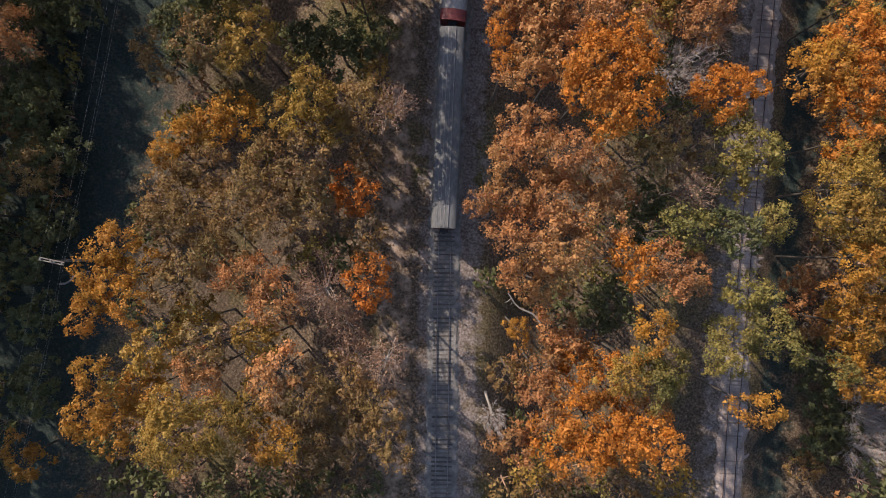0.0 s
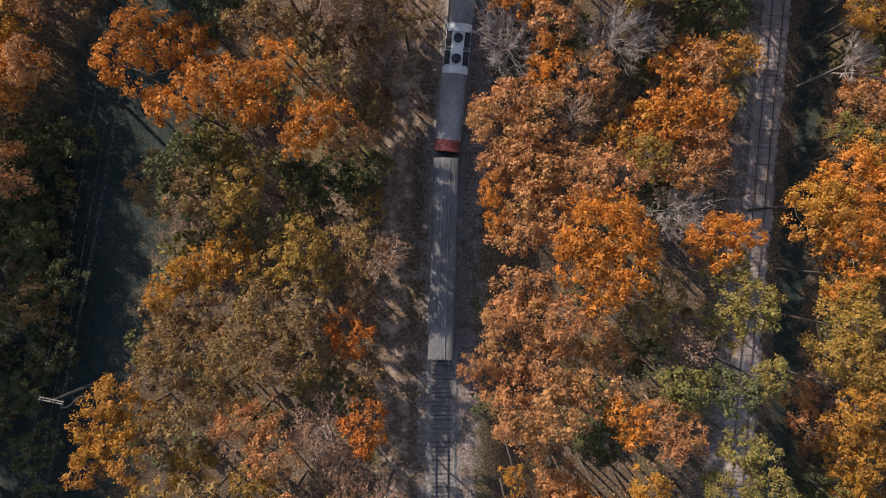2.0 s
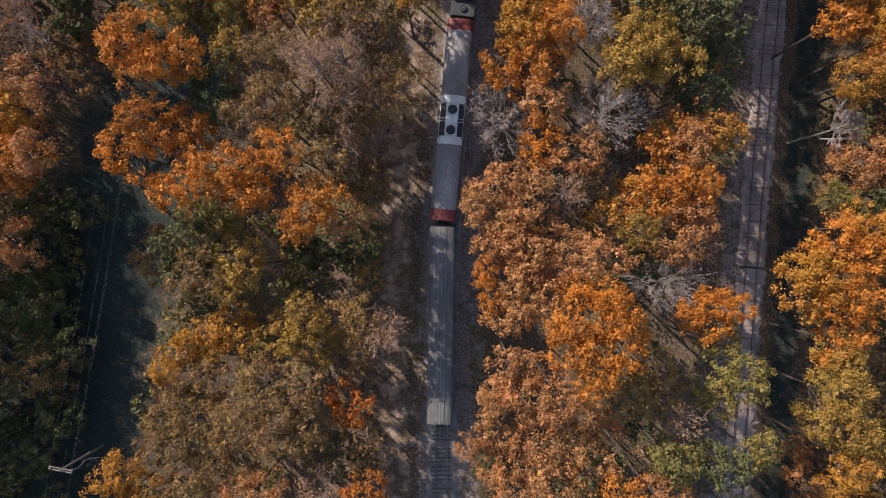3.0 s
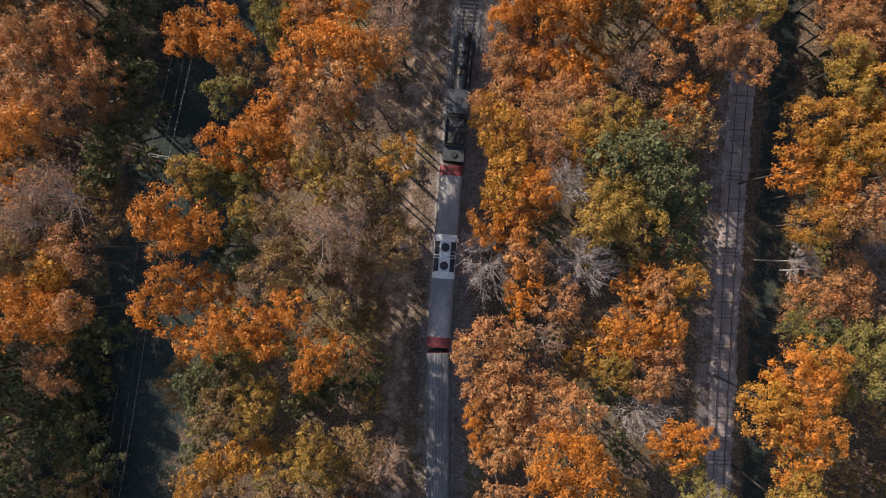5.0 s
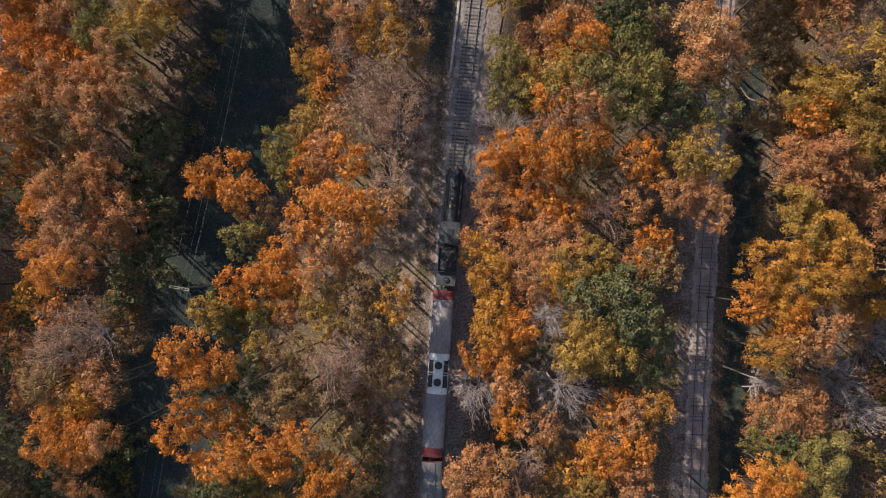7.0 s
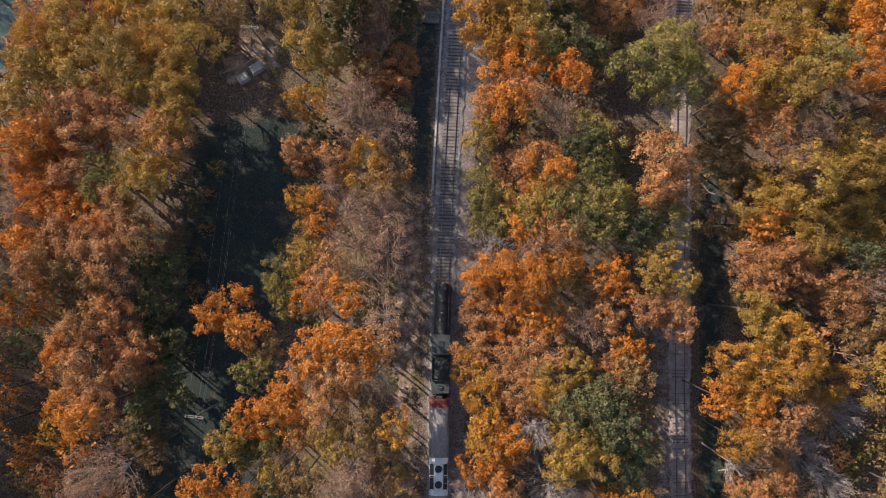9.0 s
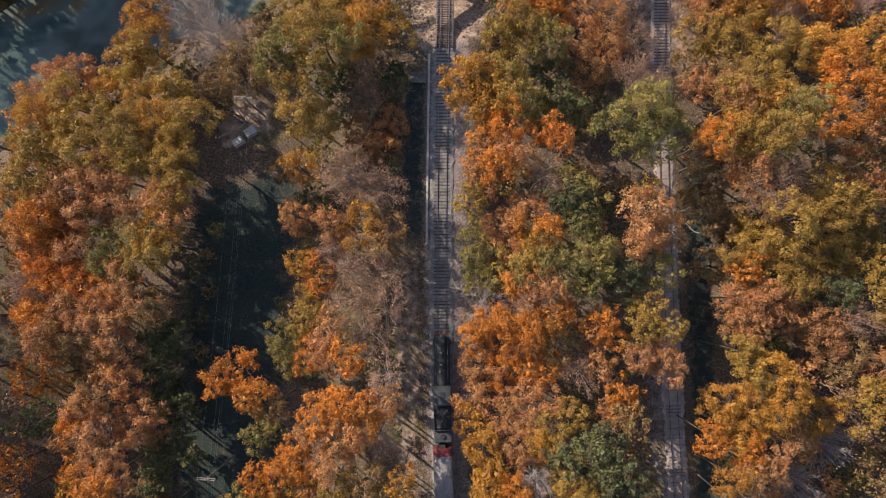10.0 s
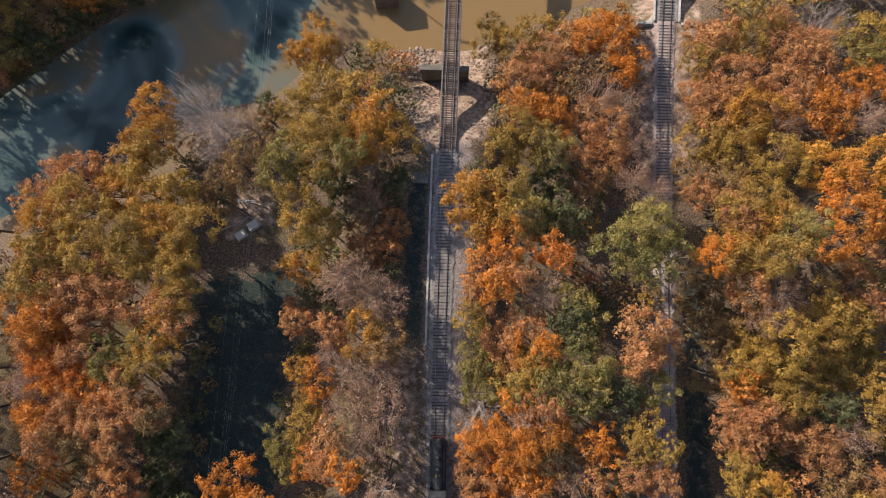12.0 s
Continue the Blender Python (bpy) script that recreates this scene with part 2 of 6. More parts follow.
def water_material():
    m, n, l, b = nodes_of("silt_and_sky_water", 0.08, 0.0, 0.35)
    b.inputs["IOR"].default_value = 1.33
    tc = n.new("ShaderNodeTexCoord")
    # brown silt, with sky and tree reflections put in as blue-grey and dark patches
    silt_and_sky = n.new("ShaderNodeTexNoise")
    silt_and_sky.inputs["Scale"].default_value, silt_and_sky.inputs["Detail"].default_value, silt_and_sky.inputs["Distortion"].default_value = 0.045, 2.5, 1.2
    l.new(tc.outputs["Object"], silt_and_sky.inputs["Vector"])
    r = ramp(n, [(0.3, (0.014, 0.028, 0.026)), (0.42, (0.058, 0.086, 0.079)), (0.5, (0.11, 0.124, 0.104)), (0.58, (0.15, 0.105, 0.056)), (0.72, (0.2, 0.125, 0.055))])
    # painted reflections in the west give way to brown silt by the bridge
    sep, sky_to_silt = n.new("ShaderNodeSeparateXYZ"), n.new("ShaderNodeMapRange")
    l.new(tc.outputs["Object"], sep.inputs[0])
    l.new(sep.outputs[0], sky_to_silt.inputs[0])
    sky_to_silt.inputs[1].default_value, sky_to_silt.inputs[2].default_value, sky_to_silt.inputs[3].default_value, sky_to_silt.inputs[4].default_value = -12.0, 6.0, -0.05, 0.18
    total = n.new("ShaderNodeMath")
    l.new(silt_and_sky.outputs[0], total.inputs[0])
    l.new(sky_to_silt.outputs[0], total.inputs[1])
    l.new(total.outputs[0], r.inputs[0])
    l.new(r.outputs[0], b.inputs["Base Color"])
    rip = n.new("ShaderNodeTexNoise")
    rip.inputs["Scale"].default_value, rip.inputs["Detail"].default_value = 0.9, 3
    l.new(tc.outputs["Object"], rip.inputs["Vector"])
    bp = n.new("ShaderNodeBump")
    bp.inputs["Strength"].default_value, bp.inputs["Distance"].default_value = 0.1, 0.05
    l.new(rip.outputs[0], bp.inputs["Height"])
    l.new(bp.outputs[0], b.inputs["Normal"])
    return m


# ---- plan ----
def curve_of(ys, xs, smoothing=26):
    """A smooth line x(y) through the given points, with its slope."""
    fine = np.linspace(ys[0], ys[-1], 800)
    vals = np.interp(fine, ys, xs)
    w = int(800 * smoothing / (ys[-1] - ys[0])) | 1
    pad = np.concatenate([vals[0] + (np.arange(-w, 0)) * (vals[1] - vals[0]), vals, vals[-1] + np.arange(1, w + 1) * (vals[-1] - vals[-2])])
    vals = np.convolve(pad, np.ones(w) / w, "same")[w:-w]
    return lambda y: np.interp(y, fine, vals)


RAIL_Z, LOW_RAIL_Z, WATER_Z = 5.45, -0.55, -12.0
main_x = curve_of([-140, -29, 0, 23, 38, 53, 74, 100, 129, 142, 260], [-2.0, -0.2, 0.15, 0.85, 2.3, 4.3, 7.2, 11.4, 16.4, 18.7, 39.5])
low_x = curve_of([-140, -30, 0, 28, 45, 80, 113, 139, 260], [33.0, 38.2, 40.4, 43.0, 44.7, 49.1, 53.5, 58.2, 80.0])
wire_x = curve_of([-140, -56, -1.4, 53, 112, 170, 260], [-75.0, -56.5, -44.8, -32.9, -19.2, -7.0, 12.0])
near_shore = curve_of([-300, -76, -52, -36, -19, -6, 7, 23, 40, 60, 300], [60.0, 119, 128, 135, 136, 145, 142.5, 140, 145, 151, 190.0], 8)
far_shore = curve_of([-300, -75, -59, -42, 0, 60, 300], [100.0, 143, 152, 160, 182, 194, 240.0], 10)


def step(a, b, v):
    k = np.clip((v - a) / (b - a), 0, 1)
    return k * k * (3 - 2 * k)


def height(x, y):
    """The lie of the land."""
    x, y = np.asarray(x, float), np.asarray(y, float)
    d = x - main_x(y)
    ridge = step(-24, -9, d) * (1 - step(4.2, 14, d))
    base = 0.8 * (1 - step(-5, 10, d)) - 0.95 * step(0, 12, d)
    e = x - low_x(y)
    base = base + 1.2 * step(7, 30, e)
    w = x - wire_x(y)
    base = base + 1.6 * (1 - step(0, 40, y)) * step(-30, -4, -np.abs(w))
    # unseen rise added in the west, so that its trees shade the aisle
    base = base + 12 * step(58, 82, -x) * (1 - step(58, 100, y))
    # shallow hollow added under the dark strip beside the low track
    base = base - 1.1 * np.exp(-((e - 5.6) / 2.4) ** 4) * step(-60, -40, y) * (1 - step(90, 98, y))
    z = base + (5.1 - base) * ridge
    rough = 0.25 * np.sin(x * 0.31 + 1.3 * np.sin(y * 0.17)) * np.sin(y * 0.23 + np.sin(x * 0.13))
    flat = np.maximum(np.exp(-((d + 1) / 5.5) ** 4), np.exp(-(e / 4.5) ** 4))
    z = z + rough * (1 - flat)
    bank = np.minimum(WATER_Z + 0.8 * (near_shore(x) - y), 40)
    other = WATER_Z + 0.6 * (y - far_shore(x))
    z = np.minimum(z, np.maximum(np.maximum(bank, np.minimum(other, 6)), -14.0))
    return z


def ground_at(x, y):
    return float(height(x, y))


def part(name, bm, material, parent, label=""):
    """One mesh object under a thing or a part; bm may be a bmesh or a finished mesh."""
    if isinstance(bm, bmesh.types.BMesh):
        me = bpy.data.meshes.new(name)
        bm.to_mesh(me)
        bm.free()
    else:
        me = bm
    if material and not me.materials:
        me.materials.append(material)
    ob = new(name, me)
    ob.parent = parent
    if label:
        ob["label"] = label
    return ob


def thing(name, m, label, category, group="", kind=""):
    ob = new(name)
    ob.matrix_world = m
    ob.empty_display_size = 0.3
    return tagged(ob, label, category, group, kind)


def box(bm, cx, cy, cz, sx, sy, sz, bevel=0.0, turn=0.0, seg=2):
    g = bmesh.ops.create_cube(bm, size=1.0, matrix=pose(cx, cy, cz, 0, 0, turn) @ Matrix.Diagonal((sx, sy, sz, 1)))
    if bevel:
        edges = list({e for v in g["verts"] for e in v.link_edges})
        bmesh.ops.bevel(bm, geom=edges, offset=bevel, segments=seg, affect="EDGES", profile=0.5)
    return bm


def cyl(bm, m, r0, r1, depth, seg=20, caps=True):
    bmesh.ops.create_cone(bm, cap_ends=caps, segments=seg, radius1=r0, radius2=r1, depth=depth, matrix=m)
    return bm


def boxed(*a, **k):
    return box(bmesh.new(), *a, **k)


def cylinder(m, r0, r1, depth, seg=20):
    return cyl(bmesh.new(), m, r0, r1, depth, seg)


def smooth(ob, angle=40):
    me = ob.data
    me.polygons.foreach_set("use_smooth", [True] * len(me.polygons))
    me.set_sharp_from_angle(angle=radians(angle))
    return ob


def mesh_from(name, verts, faces):
    me = bpy.data.meshes.new(name)
    me.from_pydata(verts, [], faces)
    me.update()
    return me


def triangles(name, verts, tris):
    """A mesh from arrays of vertices and triangles, quickly."""
    me = bpy.data.meshes.new(name)
    nv, nt = len(verts), len(tris)
    me.vertices.add(nv)
    me.vertices.foreach_set("co", np.asarray(verts, np.float32).ravel())
    me.loops.add(nt * 3)
    me.loops.foreach_set("vertex_index", np.asarray(tris, np.int32).ravel())
    me.polygons.add(nt)
    me.polygons.foreach_set("loop_start", np.arange(0, nt * 3, 3, dtype=np.int32))
    me.update(calc_edges=True)
    return me


def sweep(line_x, y0, y1, z, profile, gap=2.0, name="sweep", closed=True):
    """A profile of (across, up) carried along one of the lines."""
    ys = np.linspace(y0, y1, max(2, int((y1 - y0) / gap) + 1))
    verts, faces, k = [], [], len(profile)
    for y in ys:
        sl = (line_x(y + 0.5) - line_x(y - 0.5))
        c = 1 / math.sqrt(1 + sl * sl)
        for a, u in profile:
            verts.append((float(line_x(y)) + a * c, y - a * sl * c, z + u))
    for i in range(len(ys) - 1):
        for j in range(k if closed else k - 1):
            a, b = i * k + j, i * k + (j + 1) % k
            faces.append((a, b, b + k, a + k))
    if closed:
        faces += [tuple(range(k - 1, -1, -1)), tuple((len(ys) - 1) * k + j for j in range(k))]
    return mesh_from(name, verts, faces)


def heading(line_x, y):
    return -math.degrees(math.atan(float(line_x(y + 1) - line_x(y - 1)) / 2))


# ---- land and river ----
xs = np.concatenate([[-2600, -1400, -700, -350, -220, -160], np.arange(-110, 131, 1.6), [160, 210, 330, 700, 1400, 2600]])
ys = np.concatenate([[-2600, -1400, -700, -350, -200, -120], np.arange(-70, 215, 1.6), [230, 260, 350, 700, 1400, 2600]])
gx, gy = np.meshgrid(xs, ys)
gz = height(gx, gy)
gz = gz + np.where((np.abs(gx) > 135) | (gy > 220) | (gy < -75), 0.0, 0.08 * np.sin(gx * 1.9) * np.sin(gy * 2.3))
nx, ny = len(xs), len(ys)
idx = np.arange(nx * ny).reshape(ny, nx)
quads = np.stack([idx[:-1, :-1], idx[:-1, 1:], idx[1:, 1:], idx[1:, :-1]], -1).reshape(-1, 4)
ground_mesh = mesh_from("ground", np.stack([gx, gy, gz], -1).reshape(-1, 3).tolist(), quads.tolist())
dm, dl = gx - main_x(gy), gx - low_x(gy)
gravel = np.clip(0.85 * np.exp(-((dm - 0.8) / 5.0) ** 4) + 0.72 * np.exp(-((dl + 1.2) / 4.2) ** 4), 0, 1)
bank_in = (gy - 116) / 4
sand = np.clip(np.minimum(bank_in, 1), 0, 1) * np.exp(-((dm - 0.5) / 8.0) ** 4) * (gy < 150)
sand = np.maximum(sand, 0.9 * np.exp(-((gx + 23.5) / 6.0) ** 4 - ((gy - 111.5) / 4.8) ** 4))
sand = np.maximum(sand, 0.66 * np.exp(-((dm + 6.0) / 3.2) ** 4) * (1 - step(80, 88, gy)))
sand = np.maximum(sand, 0.75 * np.exp(-((dl - 1) / 7.0) ** 4) * step(95, 112, gy) * (gy < 160))
# dark ground under the wires, with the trees' shade in its colour
shade_tint = 0.95 * np.exp(-((gx - wire_x(gy) + 2 + 4 * (1 - step(20, 45, gy))) / (12.0 + 2 * (1 - step(20, 45, gy)))) ** 4) * (1 - step(98, 106, gy))
# the path beside the kerb, darkened in colour for the shade on it
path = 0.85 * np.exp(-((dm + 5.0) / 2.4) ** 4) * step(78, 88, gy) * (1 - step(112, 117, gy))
# strip of crown shade beside the low track, put into the ground colour
shade_strip = 0.84 * np.exp(-((dl - 5.8) / 3.0) ** 4) * step(-60, -40, gy) * (1 - step(90, 97, gy))
shade_tint = np.maximum(np.maximum(shade_tint, shade_strip), path)
for nm, val in (("gravel", gravel), ("sand", sand), ("shade_tint", shade_tint)):
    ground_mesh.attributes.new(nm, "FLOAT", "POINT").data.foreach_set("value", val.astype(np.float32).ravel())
ground_mesh.materials.append(ground_material())
ground = tagged(new("ground", ground_mesh), "leaf-strewn forest floor with sandy river bank", "ground", kind="structure")
smooth(ground, 60)
wm = bmesh.new()
bmesh.ops.create_grid(wm, x_segments=8, y_segments=8, size=1.0, matrix=pose(0, 180, WATER_Z) @ Matrix.Diagonal((2500, 140, 1, 1)))
water = part("water", wm, water_material(), None)
tagged(water, "murky brown slow river water with dark green reflections in its colour", "river", kind="structure")


# ---- railways ----
def rail_profile():
    return [(-0.07, 0), (0.07, 0), (0.07, 0.02), (0.012, 0.04), (0.012, 0.11), (0.037, 0.125), (0.037, 0.16), (-0.037, 0.16), (-0.037, 0.125), (-0.012, 0.11), (-0.012, 0.04), (-0.07, 0.02)]


def tie_mesh(name, length, wide, high, wood=None):
    bm = boxed(0, 0, 0, length, wide, high, 0.014, seg=1)
    for v in bm.verts:
        v.co.z += 0.008 * math.sin(v.co.x * 5 + wide)
        v.co.y += 0.01 * math.sin(v.co.x * 3.1 + high * 9)
    me = bpy.data.meshes.new(name)
    bm.to_mesh(me)
    bm.free()
    me.materials.append(wood or TIE_WOOD)
    return me


def offset_profile(p, dx, dz=0.0):
    return [(a + dx, u + dz) for a, u in p]


def railway(name, line_x, y0, y1, z, tie_from, tie_to, gap, label, bed, stone, wood, sunk=0.0, dark_from=999.0):
    track = thing(name, Matrix(), label, "railway track", kind="structure")
    if bed:
        shoulder = [(-bed - 1.0, -0.75), (-bed, -0.2), (-bed + 0.25, -0.165), (bed - 0.25, -0.165), (bed, -0.2), (bed + 1.0, -0.75)]
        ob = part("ballast_bed", sweep(line_x, y0, y1, z, shoulder, 0.5), stone, track)
        rng = np.random.default_rng(5)
        co = np.empty(len(ob.data.vertices) * 3, np.float32)
        ob.data.vertices.foreach_get("co", co)
        co = co.reshape(-1, 3)
        co[:, 2] += rng.normal(0, 0.018, len(co))
        co[:, 0] += rng.normal(0, 0.12, len(co))
        ob.data.vertices.foreach_set("co", co.ravel())
    for side in (-0.755, 0.755):
        r = part("rail", sweep(line_x, y0, y1, z - 0.12, offset_profile(rail_profile(), side)), RAIL_STEEL, track)
        part("running_surface", sweep(line_x, y0, y1, z - 0.12, [(side - 0.022, 0.1605), (side + 0.022, 0.1605), (side + 0.022, 0.164), (side - 0.022, 0.164)]), RAIL_HEAD, r, "bright worn strip on the rail head")
    # ties take the given wood first, the darker creosoted tone further north
    mesh, dark_mesh = tie_mesh("tie", 2.6, 0.23, 0.18, wood), tie_mesh("tie", 2.6, 0.23, 0.18)
    rng = random.Random(3)
    y = tie_from
    while y < tie_to:
        t = part("tie", dark_mesh if y > dark_from else mesh, None, track)
        t.matrix_world = pose(float(line_x(y)) + rng.uniform(-0.06, 0.06), y, z - 0.215 - (sunk * rng.random() if y < dark_from else 0) + rng.uniform(-0.012, 0.012), 0, 0, heading(line_x, y) + rng.uniform(-1.5, 1.5))
        y += gap * rng.uniform(0.94, 1.06)
    return track


ABUT_Y = 117.6
main_track = railway("railway_track", main_x, -120, ABUT_Y, RAIL_Z, -45, ABUT_Y - 0.4, 0.56, "ballasted railway track with dark ties and rusty rails", 1.75, BALLAST, MID_TIE, 0.03, 27.0)
low_track = railway("railway_track", low_x, -120, 137, LOW_RAIL_Z, -30, 136.5, 0.56, "second ballasted railway track through a gravelly clearing", 1.45, OLD_BALLAST, OLD_TIE, 0.06, 98.0)


def box_on(line_x, y, z, sx, sy, sz, dx=0.0, bevel=0.0):
    bm = boxed(0, 0, 0, sx, sy, sz, bevel)
    bm.transform(pose(float(line_x(y)), y, z, 0, 0, heading(line_x, y)) @ Matrix.Translation((dx, 0, 0)))
    return bm


def bridge(name, line_x, y0, y1, z, label, deck):
    b = thing(name, Matrix(), label, "railway bridge", kind="structure")
    for side in (-0.95, 0.95):
        part("girder", sweep(line_x, y0, y1, z - 1.75, [(side - 0.2, 0), (side + 0.2, 0), (side + 0.2, 0.05), (side + 0.03, 0.06), (side + 0.03, 1.3), (side + 0.2, 1.32), (side + 0.2, 1.37), (side - 0.2, 1.37), (side - 0.2, 1.32), (side - 0.03, 1.3), (side - 0.03, 0.06), (side - 0.2, 0.05)], 4), GIRDER, b)
    for side in (-0.755, 0.755):
        r = part("rail", sweep(line_x, y0, y1, z - 0.12, offset_profile(rail_profile(), side)), RAIL_STEEL, b)
        part("running_surface", sweep(line_x, y0, y1, z - 0.12, [(side - 0.022, 0.1605), (side + 0.022, 0.1605), (side + 0.022, 0.164), (side - 0.022, 0.164)]), RAIL_HEAD, r, "bright worn strip on the rail head")
    if deck == "open":
        for side in (-0.45, 0.45):
            part("guard_rail", sweep(line_x, y0, y1, z - 0.12, offset_profile([(p[0] * 0.8, p[1] * 0.8) for p in rail_profile()], side)), RAIL_STEEL, b)
        for side in (-1.42, 1.42):
            part("edge_timber", sweep(line_x, y0, y1, z - 0.12, [(side - 0.1, 0), (side + 0.1, 0), (side + 0.1, 0.2), (side - 0.1, 0.2)]), TIE_WOOD, b)
        mesh = tie_mesh("bridge_tie", 3.1, 0.22, 0.24)
        rng, y = random.Random(8), y0 + 0.3
        while y < min(y1, y0 + 75):
            t = part("tie", mesh, None, b)
            t.matrix_world = pose(float(line_x(y)), y, z - 0.245, 0, 0, heading(line_x, y) + rng.uniform(-0.6, 0.6))
            y += 0.4
    else:
        part("deck_slab", sweep(line_x, y0, y1, z - 0.5, [(-2.4, 0), (2.4, 0), (2.4, 0.14), (-2.4, 0.14)]), CONCRETE, b, "gravelly concrete deck")
        for side in (-2.3, 2.3):
            part("kerb", sweep(line_x, y0, y1, z - 0.36, [(side - 0.14, 0), (side + 0.14, 0), (side + 0.14, 0.45), (side - 0.14, 0.45)]), CONCRETE, b)
        part("ballast_bed", sweep(line_x, y0, y1, z - 0.36, [(-2.1, 0.004), (2.1, 0.004), (2.0, 0.13), (-2.0, 0.13)], 0.6), BALLAST, b)
        mesh = tie_mesh("deck_tie", 2.6, 0.23, 0.18)
        rng, y = random.Random(9), y0 + 0.3
        while y < min(y1, y0 + 30):
            t = part("tie", mesh, None, b)
            t.matrix_world = pose(float(line_x(y)), y, z - 0.205, 0, 0, heading(line_x, y) + rng.uniform(-1, 1))
            y += 0.56
    return b


main_bridge = bridge("railway_bridge", main_x, ABUT_Y, 196, RAIL_Z, "open-deck steel girder railway bridge with timber ties", "open")
low_bridge = bridge("railway_bridge", low_x, 137, 206, LOW_RAIL_Z, "ballasted railway bridge with concrete kerbs over the river", "solid")
for wide, y, top, low, deep in ((8.8, 133.0, 1.4, -11.5, 1.0), (8.8, 167, 1.4, -15, 1.0)):
    pier = part("pier", box_on(main_x, y, (top + low) / 2, wide, deep, top - low, -1.1, 0.08), DARK_CONCRETE, main_bridge, "wide weathered concrete pier")
    part("bearing_block", box_on(main_x, y, top + 1.15, 2.7, 0.9, 2.3, 0.0, 0.05), DARK_CONCRETE, pier)
part("abutment", box_on(main_x, ABUT_Y + 0.2, RAIL_Z - 3.0, 6.4, 1.6, 5.2, 0.0, 0.06), CONCRETE, main_bridge, "concrete abutment")
part("abutment", box_on(main_x, 197, RAIL_Z - 4.4, 6.0, 2.2, 8.0, 0.0, 0.06), CONCRETE, main_bridge, "concrete abutment")
part("abutment", box_on(low_x, 137.6, LOW_RAIL_Z - 2.9, 5.2, 1.4, 4.6, 0.0, 0.06), CONCRETE, low_bridge, "concrete abutment")
for dx in (-4.0, 4.0):
    part("wing_wall", box_on(low_x, 136.6, LOW_RAIL_Z - 1.7, 2.6, 0.5, 3.4, dx, 0.04), CONCRETE, low_bridge, "concrete wing wall")
part("pier", box_on(low_x, 170, -8.5, 6, 2, 13, 0.0, 0.06), CONCRETE, low_bridge)
part("abutment", box_on(low_x, 206.5, LOW_RAIL_Z - 3.5, 6, 2, 6, 0.0, 0.06), CONCRETE, low_bridge)
stub = part("old_pier", boxed(6.6, 153.0, -10.6, 4.6, 3.4, 7.2, 0.15), DARK_CONCRETE, None)
tagged(stub, "dark stub of an old concrete pier standing in the river", "pier stub", kind="structure")
curb = part("retaining_kerb", sweep(main_x, 84, ABUT_Y - 1, RAIL_Z - 0.55, [(-2.75, 0), (-2.4, 0), (-2.4, 0.42), (-2.75, 0.42)]), CONCRETE, None)
tagged(curb, "pale concrete kerb beside the main track", "kerb", kind="structure")


# ---- trees ----
def unit(v):
    return v / np.maximum(np.linalg.norm(v, axis=-1, keepdims=True), 1e-6)


def clump_centres(rng, R, n):
    """Where the leafy ends of the limbs sit in a crown of radius R, about its middle; with each clump's own size."""
    a, b, c = rng.uniform(0, 6.28, 3)
    dirs = unit(rng.normal(size=(n * 3, 3)) + np.array([0, 0, 0.35]))
    dirs = dirs[dirs[:, 2] > -0.15][:n]
    phi = np.arctan2(dirs[:, 1], dirs[:, 0])
    out = 1 + 0.2 * np.sin(2 * phi + a) + 0.15 * np.sin(3 * phi + b) + 0.1 * np.sin(5 * phi + c)
    rad = R * (0.5 + 0.46 * rng.random(len(dirs)) ** 0.5) * out
    pos = dirs * rad[:, None] * np.array([1, 1, 0.78])
    size = R * rng.uniform(0.12, 0.22, len(dirs)) + 0.24
    return pos, size


def leaf_arrays(seed, R, count, leaf, n_clump, inner):
    """The outer leaves of a crown, and the larger, hidden sprays (inner: how many) that close it from within."""
    rng = np.random.default_rng(seed)
    pos, size = clump_centres(rng, R, n_clump)
    share = size ** 2 * rng.uniform(0.5, 1.2, len(size))
    total = count + inner
    pick = rng.choice(len(size), total, p=share / share.sum())
    outward = unit(pos + np.array([0, 0, 0.3 * R]))
    d = unit(rng.normal(size=(total, 3)) + 0.75 * outward[pick] + np.array([0, 0, 0.45]))
    deep = np.where(np.arange(total) < count, 0.5 + 0.62 * rng.random(total) ** 0.8, 0.25 + 0.5 * rng.random(total))
    p = pos[pick] + d * (size[pick] * deep)[:, None] * np.array([1, 1, 0.8])
    nrm = unit(d + 0.55 * rng.normal(size=(total, 3)))
    ref = unit(rng.normal(size=(total, 3)))
    u = unit(np.cross(nrm, ref))
    v = np.cross(nrm, u)
    s = (leaf * rng.uniform(0.62, 1.22, total) * np.where(np.arange(total) < count, 1.0, 2.35))[:, None]
    verts = np.stack([p + u * s * 0.62, p - u * s * 0.5 + v * s * 0.42, p - u * s * 0.42 - v * s * 0.46], 1).reshape(-1, 3)
    return verts, np.arange(total * 3).reshape(-1, 3), pos, size


